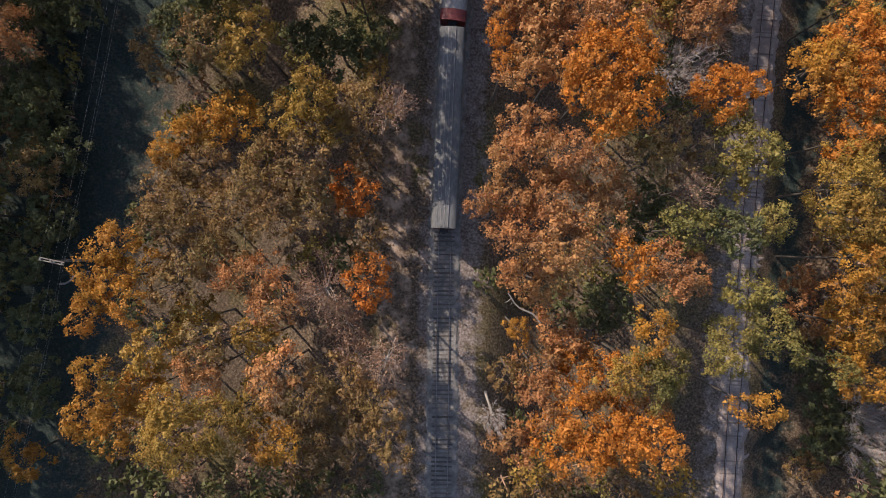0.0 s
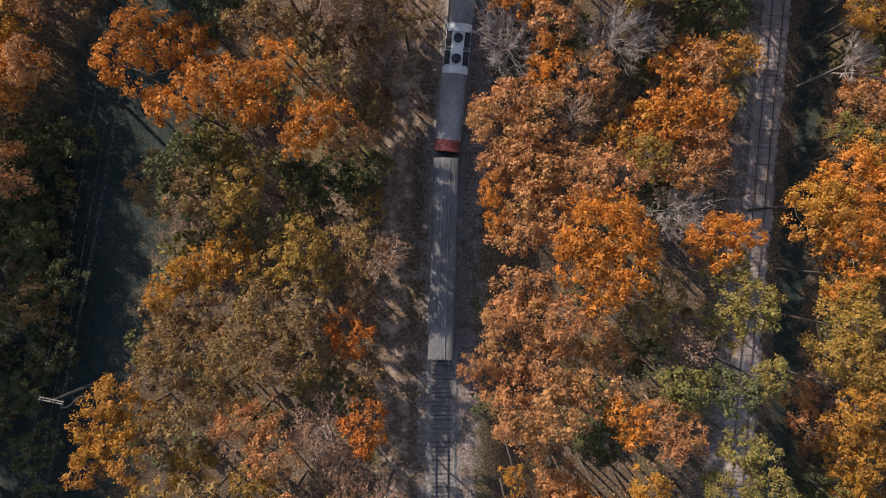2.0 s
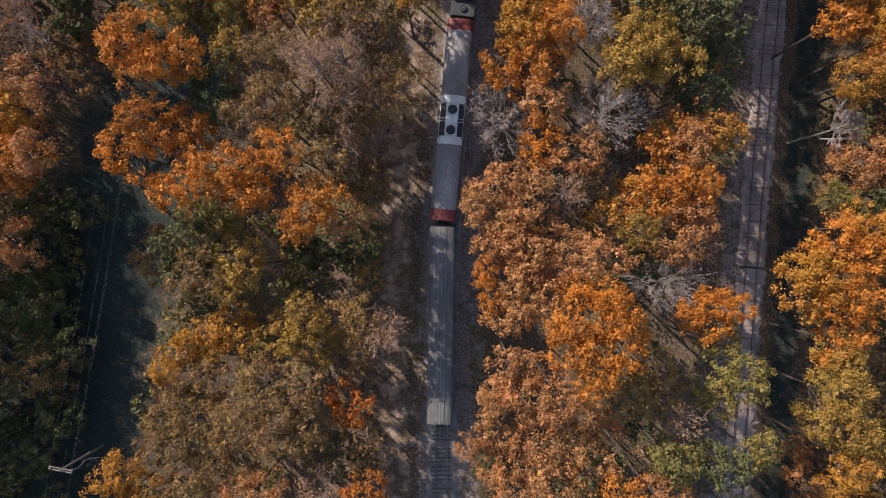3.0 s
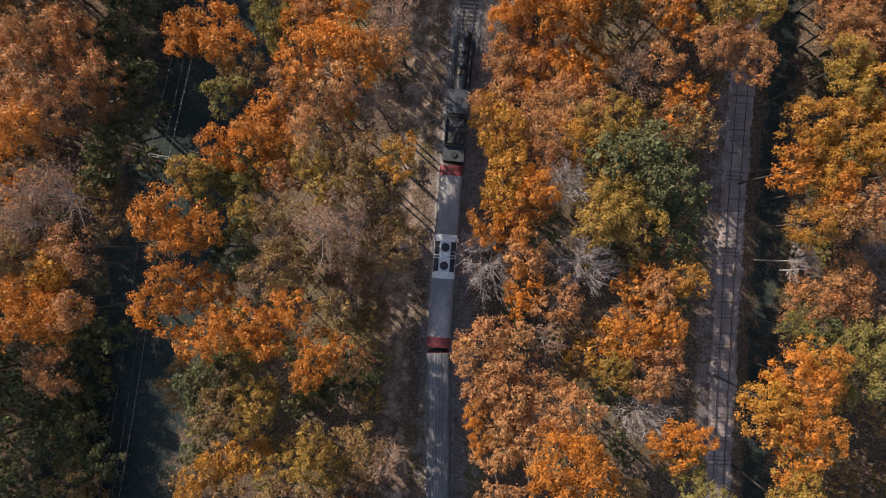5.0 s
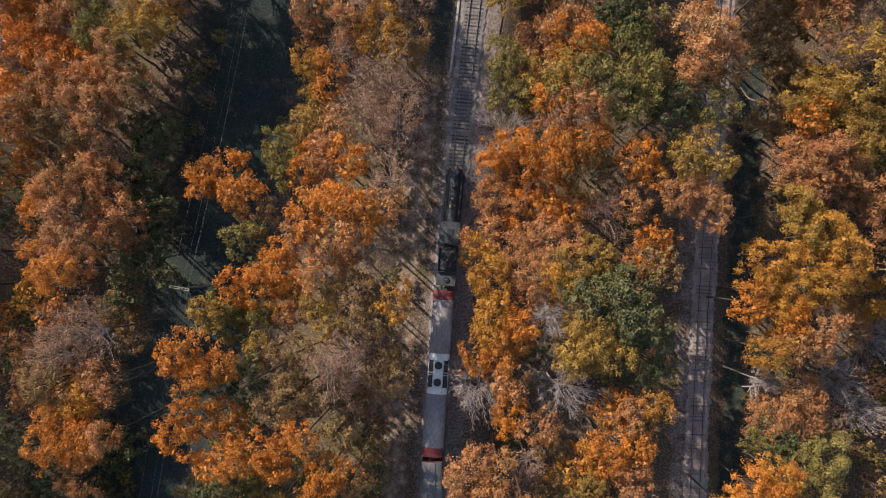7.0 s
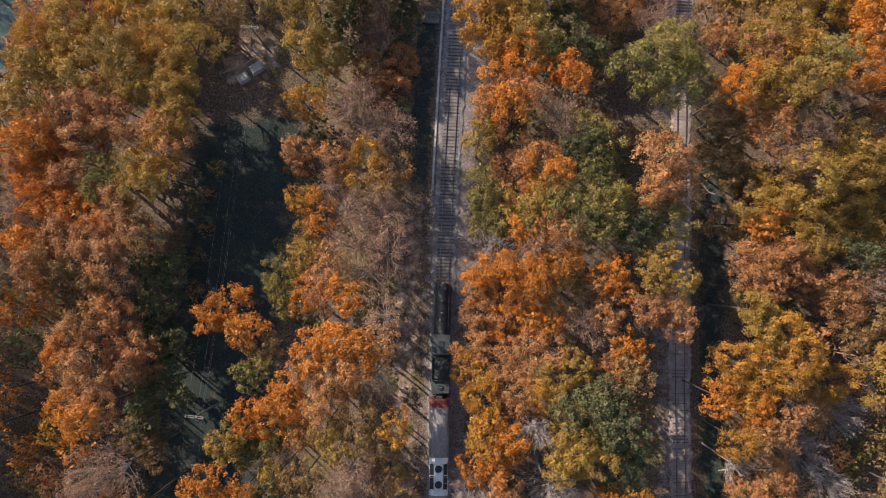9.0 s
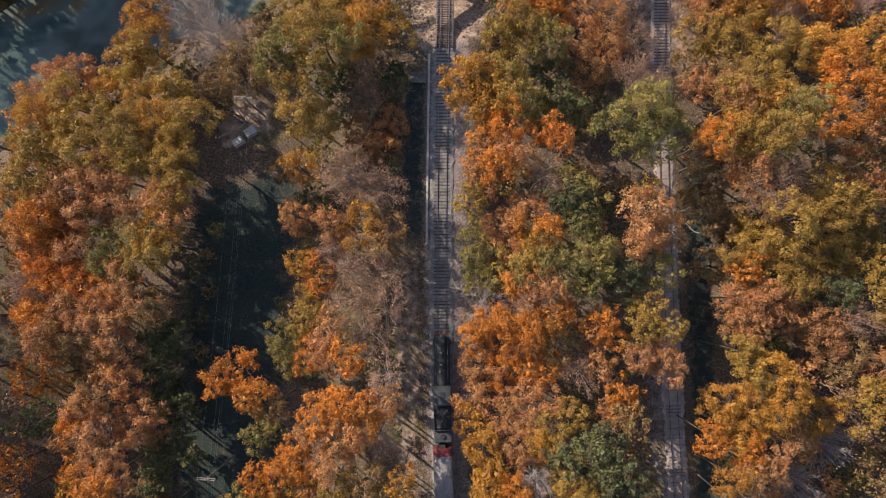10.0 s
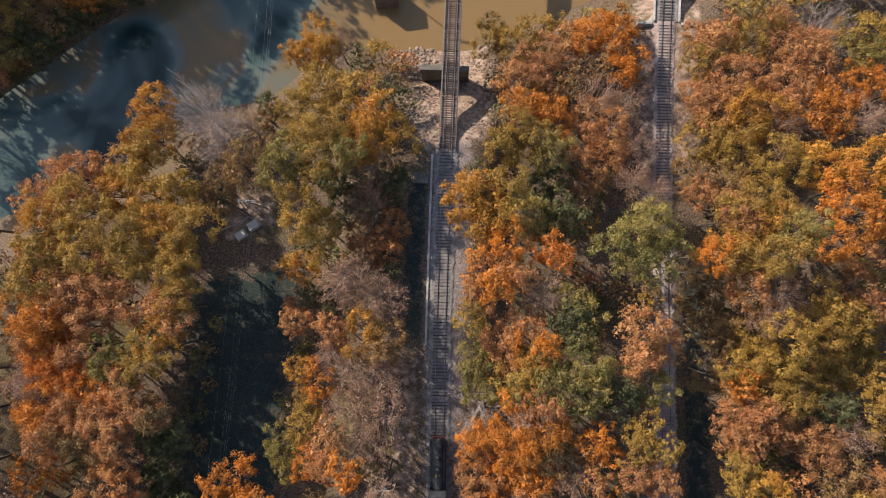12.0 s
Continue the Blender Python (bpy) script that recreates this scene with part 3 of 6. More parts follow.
def tube_arrays(lines, sides=5):
    """Tapered limbs; each line is a list of (point, radius)."""
    verts, tris = [], []
    ang = np.linspace(0, 2 * math.pi, sides, endpoint=False)
    for line in lines:
        base = len(verts)
        for i, (p, r) in enumerate(line):
            q = line[min(i + 1, len(line) - 1)][0] - line[max(i - 1, 0)][0]
            q = q / max(np.linalg.norm(q), 1e-6)
            s = np.cross(q, [0.3, 0.9, 0.2] if abs(q[2]) > 0.8 else [0, 0, 1])
            s = s / np.linalg.norm(s)
            w = np.cross(q, s)
            for k in ang:
                verts.append(p + (s * math.cos(k) + w * math.sin(k)) * r)
        for i in range(len(line) - 1):
            for k in range(sides):
                a, b = base + i * sides + k, base + i * sides + (k + 1) % sides
                tris += [(a, b, b + sides), (a, b + sides, a + sides)]
    return np.array(verts), np.array(tris)


def tubes(name, lines, sides=5):
    return triangles(name, *tube_arrays(lines, sides))


def limb_lines(rng, R, pos, thick):
    lines = []
    root = np.array([0, 0, -0.75 * R])
    for c in pos:
        start = root + np.array([0, 0, rng.uniform(0, 0.5) * R])
        mid = start * 0.5 + c * 0.5 + np.array([rng.normal(0, 0.08 * R), rng.normal(0, 0.08 * R), -0.1 * R])
        lines.append([(start, thick), (start * 0.7 + mid * 0.3 + rng.normal(0, 0.03 * R, 3), thick * 0.75), (mid, thick * 0.5), (mid * 0.45 + c * 0.55 + rng.normal(0, 0.05 * R, 3), thick * 0.3), (c * 1.12, thick * 0.14)])
    lines.append([(root - np.array([0, 0, 0.3]), thick * 1.9), (root + np.array([0.02 * R, 0, 0.4 * R]), thick * 1.4), (root + np.array([0.05 * R, 0.03 * R, 0.9 * R]), thick * 0.7), (np.array([0.02 * R, 0, 0.6 * R]), thick * 0.2)])
    return lines


def spikes(start, end, thick, rng, faces=3):
    """Slender three-sided twigs from start to end."""
    n = len(start)
    d = unit(end - start)
    s = unit(np.cross(d, rng.normal(size=(n, 3))))
    w = np.cross(d, s)
    t = thick[:, None]
    verts = np.stack([start + s * t, start - 0.5 * s * t + 0.87 * w * t, start - 0.5 * s * t - 0.87 * w * t, end], 1).reshape(-1, 3)
    b = np.arange(n)[:, None] * 4
    return verts, np.concatenate([b + np.array([[0, 1, 3]]), b + np.array([[1, 2, 3]]), b + np.array([[2, 0, 3]])][:faces])


def twig_arrays(rng, R, pos, size, per, thick):
    """Boughs that spread from every limb, and the finer twigs along each of them."""
    boughs = max(1, per // 7)
    n = len(pos) * boughs
    pick = np.repeat(np.arange(len(pos)), boughs)
    root = np.array([0, 0, -0.9 * R])
    back = rng.random(n)[:, None] * 0.5
    start = pos[pick] * (1 - back) + root * back
    d = unit(unit(pos[pick] - root) + 0.33 * rng.normal(size=(n, 3)) + np.array([0, 0, 0.1]))
    ln = (R * rng.uniform(0.22, 0.5, n))[:, None]
    end = start + d * ln
    v1, t1 = spikes(start, end, thick * rng.uniform(1.0, 1.9, n), rng)
    k = max(2, per // boughs)
    pick2 = np.repeat(np.arange(n), k)
    f = rng.uniform(0.15, 0.95, len(pick2))[:, None]
    s2 = start[pick2] * (1 - f) + end[pick2] * f
    d2 = unit(d[pick2] + 0.55 * rng.normal(size=(len(pick2), 3)))
    e2 = s2 + d2 * (R * rng.uniform(0.07, 0.2, len(pick2)))[:, None]
    v2, t2 = spikes(s2, e2, thick * rng.uniform(0.5, 0.95, len(pick2)), rng, 2)
    return np.concatenate([v1, v2]), np.concatenate([t1, t2 + len(v1)])


# kind: leaves per square metre of crown, leaf size, twigs per limb, bark, twig bark, words
KINDS = {
    "O": (74, 0.2, 0, BARK, TWIG, "deciduous tree with bright orange autumn leaves"),
    "F": (74, 0.2, 0, BARK, TWIG, "deciduous tree with fiery red-orange autumn leaves"),
    "R": (68, 0.198, 5, BARK, TWIG, "deciduous tree with russet-brown autumn leaves"),
    "Y": (74, 0.2, 0, BARK, TWIG, "deciduous tree with golden yellow autumn leaves"),
    "V": (78, 0.196, 0, BARK, TWIG, "deciduous tree turning from green to yellow"),
    "G": (76, 0.205, 0, BARK, TWIG, "tree still in olive-green leaf"),
    "K": (50, 0.27, 0, BARK, TWIG, "dark green tree with the wood's shade in its leaf colour"),
    "S": (56, 0.2, 9, BARK, TWIG, "thinning tree with brown leaves and bare twigs"),
    "B": (28, 0.2, 24, PALE_BARK, TWIG, "nearly bare tree with brownish grey twigs"),
    "W": (6, 0.19, 49, PALE_BARK, PALE_TWIG, "bare tree with pale grey branches"),
}
SIZES = (2.6, 3.9, 5.6)
TREE_ARRAYS, TREE_MESHES = {}, {}


def tree_arrays(kind, size, variant, thin=1.0):
    """The crown and the branchwork of one growth form: vertices, triangles and, for the wood, which of them are twigs."""
    key = (kind, size, variant, thin)
    if key not in TREE_ARRAYS:
        dens, leaf, per, bark, twig, _ = KINDS[kind]
        R = SIZES[size]
        seed = 1000 * "ORYVGKSBWF".index(kind) + 10 * size + variant
        rng = np.random.default_rng(seed + 77)
        count = int(dens * thin * math.pi * R * R)
        lv, lt, pos, csize = leaf_arrays(seed, R, count, leaf / math.sqrt(thin), int(20 + 12 * R), 0 if thin < 1 or kind in "BW" else int(11 * math.pi * R * R))
        gap = 14 if thin < 1 else 4 if kind in "BW" else 6 if kind in "SR" else 16
        wv, wt = tube_arrays(limb_lines(rng, R, pos[::gap], (0.022 * R + 0.02) * (0.6 if kind == "W" else 1.0)), 4)
        split = len(wt)
        if per and thin > 0.3:
            tv, tt = twig_arrays(rng, R, pos, csize, int(per * thin), 0.022 if kind != "W" else 0.017)
            wt = np.concatenate([wt, tt + len(wv)])
            wv = np.concatenate([wv, tv])
        TREE_ARRAYS[key] = (lv, lt, wv, wt, split)
    return TREE_ARRAYS[key]


def tree_meshes(kind, size, variant):
    key = (kind, size, variant)
    if key not in TREE_MESHES:
        lv, lt, wv, wt, split = tree_arrays(kind, size, variant)
        crown, wood = triangles("crown", lv, lt), triangles("branchwork", wv[: wt[:split].max() + 1], wt[:split])
        crown.materials.append(LEAF[kind])
        wood.materials.append(KINDS[kind][3])
        spray = None
        if split < len(wt):
            low = wt[split:].min()
            spray = triangles("twig_spray", wv[low:], wt[split:] - low)
            spray.materials.append(KINDS[kind][4])
        TREE_MESHES[key] = (crown, wood, spray)
    return TREE_MESHES[key]


def trunk_mesh():
    line = [(np.array([0.0, 0.0, -0.02]), 0.33), (np.array([0.0, 0.0, 0.03]), 0.24), (np.array([0.03, 0.02, 0.3]), 0.2), (np.array([-0.02, 0.03, 0.65]), 0.16), (np.array([0.0, 0.0, 1.0]), 0.12)]
    return tubes("trunk", [line], 8)


TRUNK, PALE_TRUNK = trunk_mesh(), trunk_mesh()
TRUNK.materials.append(BARK)
PALE_TRUNK.materials.append(PALE_BARK)
PLANTED = []
tree_rng = random.Random(11)


def limb_mesh(a, b, thick):
    """A bowed limb from the trunk to a part of the crown that stands aside."""
    mid = a * 0.45 + b * 0.55 + np.array([0, 0, -0.12 * np.linalg.norm(b - a)])
    return tubes("limb", [[(a, thick), (a * 0.6 + mid * 0.4, thick * 0.85), (mid, thick * 0.65), (b, thick * 0.4)]], 6)


def tree(kind, x, y, top, r, label="", group="forest trees", lobes=(), name="tree"):
    """A tree whose crown of radius r tops out at that height, standing on the ground beneath it."""
    base = ground_at(x, y)
    t = thing(name, pose(x, y, base, 0, 0, 0), label or KINDS[kind][5], name, group)
    fork = None
    for dx, dy, dtop, lr in [(0.0, 0.0, 0.0, r), *lobes]:
        d = x + dx - float(main_x(y + dy))
        if d > 0:
            lr = min(lr, max(d - (3.6 if y < 22 else 1.5 if y < 90 else -0.8), 1.5))
        high = max(top + dtop, base + 1.6 * lr + 0.6)
        size = 0 if lr < 3.2 else 1 if lr < 4.7 else 2
        crown, wood, spray = tree_meshes(kind, size, tree_rng.randrange(3))
        k = lr / SIZES[size]
        mid = max(high - 1.2 * lr, base + 0.95 * lr)
        turn = tree_rng.uniform(0, 360)
        if fork is None:
            trunk = part("trunk", PALE_TRUNK if kind in "W" else TRUNK, None, t)
            fat = 0.42 + 0.1 * r
            stem = max(mid - 0.85 * lr - base, 0.3)
            trunk.matrix_local = pose(0, 0, 0, 0, 0, turn) @ Matrix.Diagonal((fat, fat, stem, 1))
            fork = np.array([0.0, 0.0, stem * 0.88])
        else:
            part("limb", limb_mesh(fork, np.array([dx, dy, mid - 0.6 * lr - base]), 0.07 * fat), PALE_BARK if kind in "W" else BARK, t)
        m = pose(dx, dy, mid - base, tree_rng.uniform(-6, 6), tree_rng.uniform(-6, 6), turn) @ Matrix.Diagonal((k, k, k * tree_rng.uniform(1.05, 1.25), 1))
        part("branchwork", wood, None, t).matrix_local = m
        part("crown", crown, None, t).matrix_local = m
        if spray:
            s = part("twig_spray", spray, None, t)
            s.matrix_local, s["kind"] = m, "stuff"
        PLANTED.append((x + dx, y + dy, lr, high))
    return t


# the tall trees of the wood; lobes: further parts of the crown, from its middle
# low K trees fill dark gaps; their leaf colour carries the shade
tree("K", -50.0, -16.8, 9.0, 3.5)
tree("Y", -49.5, -24.6, 12.0, 2.8)
tree("Y", -31.1, -14.9, 21.5, 3.0, lobes=[(-3.2, 2.0, 2.7, 2.4), (-2.3, -3.2, 1.0, 2.4), (-5.4, -2.6, 0.8, 2.7)])
tree("V", -29.9, -10.5, 22.7, 3.0)
tree("R", -24.7, -12.9, 22.7, 2.7)
tree("S", -24.3, -10.2, 22.6, 2.8)
tree("V", -22.7, -17.6, 25.3, 3.4, lobes=[(2.6, 1.0, -3.7, 2.7), (-4.1, -1.0, 0.5, 3.3), (-3.5, 2.4, 0.7, 2.5)])
tree("R", -17.3, -12.9, 22.6, 3.0)
tree("Y", -17.3, -19.8, 22.6, 2.7)
tree("S", -11.0, -14.5, 18.8, 3.6, lobes=[(3.0, -3.0, 0.0, 3.5), (-4.0, -1.6, 2.8, 3.4), (-2.3, -6.4, 0.6, 3.6), (5.4, -6.7, 0.0, 2.5)])
tree("B", -6.1, -12.1, 19.6, 2.6)
tree("W", 5.3, -17.9, 19.2, 3.3)
tree("R", 7.3, -20.7, 18.7, 2.5)
tree("S", 7.4, -13.9, 18.0, 2.5)
tree("R", 10.1, -13.1, 19.2, 3.1, lobes=[(0.6, -3.0, 1.1, 2.9)])
tree("O", 14.4, -11.8, 18.1, 2.9)
tree("O", 15.4, -18.0, 22.3, 3.9, lobes=[(1.8, -2.9, -1.2, 3.0), (4.6, -0.6, 0.0, 3.2), (6.2, -1.6, 1.9, 2.6), (-3.6, -2.1, -2.6, 3.1), (0.6, 4.4, -0.2, 3.3)])
tree("V", 18.1, -12.7, 24.1, 2.3)
tree("G", 21.3, -12.6, 24.4, 3.3)
tree("Y", 30.4, -15.5, 25.4, 2.2)
tree("G", 45.4, -13.6, 14.4, 1.7)
tree("S", 46.7, -27.9, 5.0, 2.2)
tree("K", 47.4, -14.2, 5.0, 2.7)
tree("K", 48.1, -19.4, 5.0, 3.0, lobes=[(2.4, -2.8, 1.0, 2.7), (0.1, -6.0, 0.0, 3.0)])
tree("W", 52.6, -21.0, 9.0, 3.6, lobes=[(0.0, -4.0, 0.0, 3.4)])
tree("K", -51.4, -1.5, 9.0, 3.2)
tree("K", -50.4, -8.8, 9.0, 3.0)
tree("S", -49.7, 10.0, 11.0, 3.6)
tree("K", -48.5, 4.0, 8.0, 3.1)
tree("Y", -35.1, -2.9, 21.4, 3.0, lobes=[(1.1, 3.4, 0.0, 2.6), (2.6, -2.3, 1.0, 2.4), (-1.2, -3.5, 0.0, 2.5), (3.7, 1.4, -1.0, 2.1)])
tree("S", -29.6, 5.2, 16.9, 3.7, lobes=[(-0.2, -2.5, 3.2, 2.4), (2.6, 4.3, -0.1, 3.6)])
tree("V", -27.1, -7.8, 18.4, 3.1)
tree("S", -25.7, -0.2, 18.9, 3.6, lobes=[(-2.4, -3.1, 2.5, 3.1)])
tree("R", -20.8, -3.1, 19.3, 3.4, lobes=[(3.1, -2.6, 1.6, 2.8)])
tree("S", -19.8, 8.1, 18.8, 3.8, lobes=[(2.1, -4.1, 1.2, 3.3), (5.4, -4.1, 0.0, 2.8), (5.2, 0.5, 1.7, 3.1), (-3.5, -4.7, 0.1, 3.8)])
tree("V", -19.7, -9.9, 19.6, 2.8)
tree("B", -13.2, -4.4, 18.9, 3.5, lobes=[(2.1, -3.9, -1.8, 3.0), (3.4, -7.4, -1.1, 3.0)])
tree("F", -9.9, 6.4, 17.0, 2.9)
tree("F", -8.0, -3.4, 18.9, 2.8)
tree("Y", 8.0, -8.7, 19.1, 1.6)
tree("R", 9.6, -3.1, 22.5, 3.0)
tree("R", 10.6, 4.4, 27.4, 3.8, lobes=[(0.8, -3.7, 1.2, 3.1), (-4.2, 0.6, -1.8, 3.5), (-7.2, 0.0, -1.6, 1.5), (-3.2, -4.3, -0.6, 3.2), (-1.1, 4.7, 0.0, 3.7)])
tree("R", 12.5, -9.0, 19.1, 2.9)
tree("R", 12.6, 8.4, 29.1, 2.6)
tree("R", 15.0, 3.1, 26.3, 2.7, lobes=[(1.2, 2.9, -1.0, 2.5)])
tree("K", 18.4, -6.4, 14.0, 3.0)
tree("O", 18.5, -1.1, 25.5, 2.6)
tree("Y", 20.1, -8.2, 25.8, 2.4)
tree("R", 22.1, -1.6, 26.2, 2.7, lobes=[(2.3, -1.1, -1.3, 1.9)])
tree("S", 22.9, 9.6, 25.0, 3.1, lobes=[(-3.5, -1.1, 1.9, 2.2)])
tree("K", 23.7, 3.9, 14.0, 3.8)
tree("G", 23.7, 2.0, 26.0, 2.9)
tree("B", 24.4, 6.0, 24.9, 2.7)
tree("K", 28.2, 1.5, 25.6, 2.5)
tree("G", 28.9, -9.2, 25.2, 3.2, lobes=[(-2.4, -1.3, 0.8, 1.7), (3.5, 0.6, 0.4, 2.6)])
tree("G", 30.4, -4.3, 24.4, 2.4)
tree("G", 32.1, 2.3, 24.4, 2.3)
tree("V", 43.1, 6.7, 20.1, 3.6, lobes=[(-0.6, -2.9, 0.0, 3.1), (1.8, -4.7, 0.0, 2.8), (1.6, 3.1, -1.9, 2.6)])
tree("Y", 45.2, -1.0, 19.6, 2.9)
tree("R", 46.4, -5.0, 3.0, 2.8)
tree("Y", 47.3, -8.7, 15.8, 3.1, lobes=[(-2.0, 3.1, -0.2, 3.0), (0.1, -3.6, -2.6, 2.7), (1.6, -6.8, -2.4, 2.7)])
tree("R", 48.1, -9.8, 3.0, 2.3)
tree("S", 48.9, 1.0, 6.0, 2.1)
tree("S", -51.3, 16.2, 9.0, 3.1)
tree("R", -50.9, 25.5, 13.0, 3.4)
tree("K", -50.7, 17.6, 10.0, 3.4, lobes=[(-0.5, 3.1, -1.0, 3.3)])
tree("K", -50.2, 27.7, 9.0, 3.7, lobes=[(4.4, 2.1, -1.0, 3.0)])
tree("K", -47.9, 12.0, 9.0, 3.7)
tree("S", -32.3, 22.9, 14.0, 4.0)
tree("K", -27.4, 23.8, 19.6, 3.9)
tree("S", -24.8, 21.8, 21.3, 3.1)
tree("G", -24.1, 25.7, 17.0, 3.7)
tree("Y", -23.2, 14.9, 16.7, 3.1, lobes=[(-2.8, -1.3, -1.0, 2.3), (-5.7, -2.2, -1.1, 2.9), (-7.5, -4.4, -0.1, 1.8)])
tree("V", -20.3, 22.4, 21.1, 2.9, lobes=[(-1.5, -2.5, -1.0, 1.9)])
tree("V", -16.6, 14.3, 18.8, 2.8, lobes=[(2.7, 2.0, 1.7, 2.8), (4.2, -1.0, -0.7, 2.6)])
tree("K", -12.0, 23.2, 15.0, 3.3, lobes=[(-2.7, 0.7, 0.0, 2.7), (3.7, 1.2, -1.0, 3.0)])
tree("O", -11.7, 28.6, 24.9, 2.9, lobes=[(-1.0, -1.9, 1.0, 2.3)])
tree("R", -8.9, 27.2, 22.6, 2.6)
tree("S", -8.5, 15.7, 19.1, 3.8)
tree("B", -5.4, 15.1, 19.8, 2.6)
tree("O", 6.1, 18.5, 24.8, 2.3, lobes=[(-0.6, 2.9, 0.0, 1.8)])
tree("R", 7.9, 11.9, 26.2, 2.5, lobes=[(-2.1, -2.9, 0.4, 2.4)])
tree("R", 10.1, 28.3, 25.9, 3.1, lobes=[(-2.7, 1.2, 0.0, 2.9), (-5.4, -0.4, -0.5, 2.2)])
tree("R", 11.0, 17.8, 26.0, 2.5, lobes=[(-3.4, -1.0, 0.0, 2.2)])
tree("R", 13.3, 22.7, 26.0, 3.3, lobes=[(2.7, -0.5, 2.8, 2.6), (-3.9, 0.7, 0.0, 3.1), (-5.5, 2.9, 0.0, 2.8), (-7.1, 1.3, -0.8, 2.1), (-3.4, -2.7, 0.0, 2.9)])
tree("B", 13.9, 29.0, 23.3, 2.4)
tree("O", 15.3, 16.8, 30.0, 3.8, lobes=[(1.7, 1.4, 0.8, 2.1), (-2.6, -1.6, 1.2, 2.6), (2.1, -2.7, 0.0, 3.1), (-0.6, -4.2, 1.2, 2.7)])
tree("S", 17.2, 25.5, 20.0, 2.7)
tree("Y", 20.3, 27.2, 20.5, 3.1)
tree("V", 21.7, 24.8, 21.7, 2.5)
tree("K", 25.0, 21.0, 14.0, 2.7)
tree("W", 25.1, 19.2, 21.2, 3.4)
tree("O", 25.4, 29.4, 21.4, 3.4, lobes=[(-2.8, -0.7, -0.8, 2.5), (3.1, 0.5, -0.3, 2.2)])
tree("R", 25.8, 23.5, 21.7, 2.9, lobes=[(2.1, 2.9, -0.9, 2.8)])
tree("O", 28.9, 16.2, 22.0, 2.8, lobes=[(-2.3, -0.3, -0.9, 1.8), (2.3, 0.4, -0.2, 1.8)])
tree("B", 28.9, 23.4, 19.8, 2.5)
tree("G", 30.3, 12.5, 21.0, 2.7, lobes=[(1.5, -2.8, 2.5, 2.5), (-1.0, -4.7, 1.2, 2.6)])
tree("Y", 40.9, 20.0, 19.3, 3.4, lobes=[(-0.6, -2.4, 0.0, 3.0)])
tree("O", 44.7, 12.2, 18.2, 2.8)
tree("O", 44.9, 22.4, 18.8, 3.7, lobes=[(3.0, 0.5, 0.0, 3.2), (-0.4, -4.9, 0.5, 3.4), (2.5, -6.2, 0.5, 2.6)])
tree("G", 46.5, 28.1, 14.0, 2.0)
tree("Y", 47.9, 24.7, 18.0, 2.6)
tree("K", 50.3, 26.7, 14.0, 2.7)
tree("G", 54.0, 23.8, 17.0, 5.2)
tree("B", 58.2, 29.0, 12.0, 4.0)
tree("S", -48.0, 41.4, 24.8, 3.2)
tree("O", -46.8, 35.3, 23.6, 4.4, lobes=[(-0.8, -2.1, 1.2, 2.9), (3.4, -1.6, 1.2, 3.6)])
tree("Y", -43.0, 39.8, 23.6, 3.1)
tree("B", -41.6, 48.0, 25.7, 3.8, lobes=[(-4.2, 0.2, 0.0, 3.4), (-4.9, -3.2, -0.9, 3.6)])
tree("R", -40.6, 34.3, 24.8, 2.6)
tree("R", -40.3, 41.8, 24.8, 2.9)
tree("O", -30.7, 34.2, 24.8, 2.8, lobes=[(1.5, 2.7, 0.2, 2.4), (5.0, 2.2, -0.5, 2.8), (6.9, 1.6, -1.3, 2.6)])
tree("O", -26.7, 41.5, 27.3, 3.2, lobes=[(2.2, 1.8, -1.2, 2.7), (-2.7, 2.7, -0.8, 2.3), (-1.9, 4.0, 0.0, 2.8)])
tree("V", -26.6, 49.4, 23.6, 2.6)
tree("O", -26.0, 30.6, 23.8, 2.8, lobes=[(2.9, -0.2, 1.3, 2.1), (5.8, 1.5, 1.3, 2.8), (7.0, -0.7, -0.2, 2.2), (8.7, 0.8, 1.5, 2.8)])
tree("G", -24.6, 49.4, 21.4, 3.6, lobes=[(3.6, -0.9, 0.0, 3.3)])
tree("K", -21.4, 40.6, 24.1, 3.2)
tree("V", -20.0, 44.3, 22.9, 2.6)
tree("S", -16.8, 38.1, 25.1, 3.4)
tree("R", -16.2, 49.7, 21.4, 2.8)
tree("S", -16.1, 43.6, 24.3, 3.5)
tree("O", -14.2, 33.8, 25.8, 2.1)
tree("S", -11.0, 32.9, 22.6, 2.8)
tree("B", -10.8, 42.1, 26.9, 3.3)
tree("B", -9.8, 35.5, 19.1, 3.7, lobes=[(4.2, 1.2, -1.7, 3.1)])
tree("S", -9.0, 38.6, 19.1, 3.6, lobes=[(-4.4, 0.2, 2.0, 3.4)])
tree("S", -7.9, 31.4, 16.0, 3.6)
tree("B", -6.9, 41.6, 22.3, 4.2, lobes=[(-1.8, 2.4, 3.0, 4.0)])
tree("S", -3.4, 40.1, 22.3, 3.3, lobes=[(-0.5, 3.5, -1.2, 2.9)])
tree("W", 8.3, 37.6, 20.6, 4.5)
tree("O", 12.0, 34.6, 20.3, 2.8)
tree("R", 12.5, 39.4, 22.6, 2.9)
tree("O", 13.5, 45.6, 23.1, 3.2, lobes=[(-2.2, -1.9, 0.0, 2.9), (-5.3, -3.4, -1.9, 2.7)])
tree("R", 15.9, 33.1, 22.2, 2.7)
tree("W", 17.2, 46.8, 22.9, 2.9)
tree("S", 17.2, 30.7, 20.7, 2.4)
tree("W", 18.7, 37.8, 22.2, 4.2)
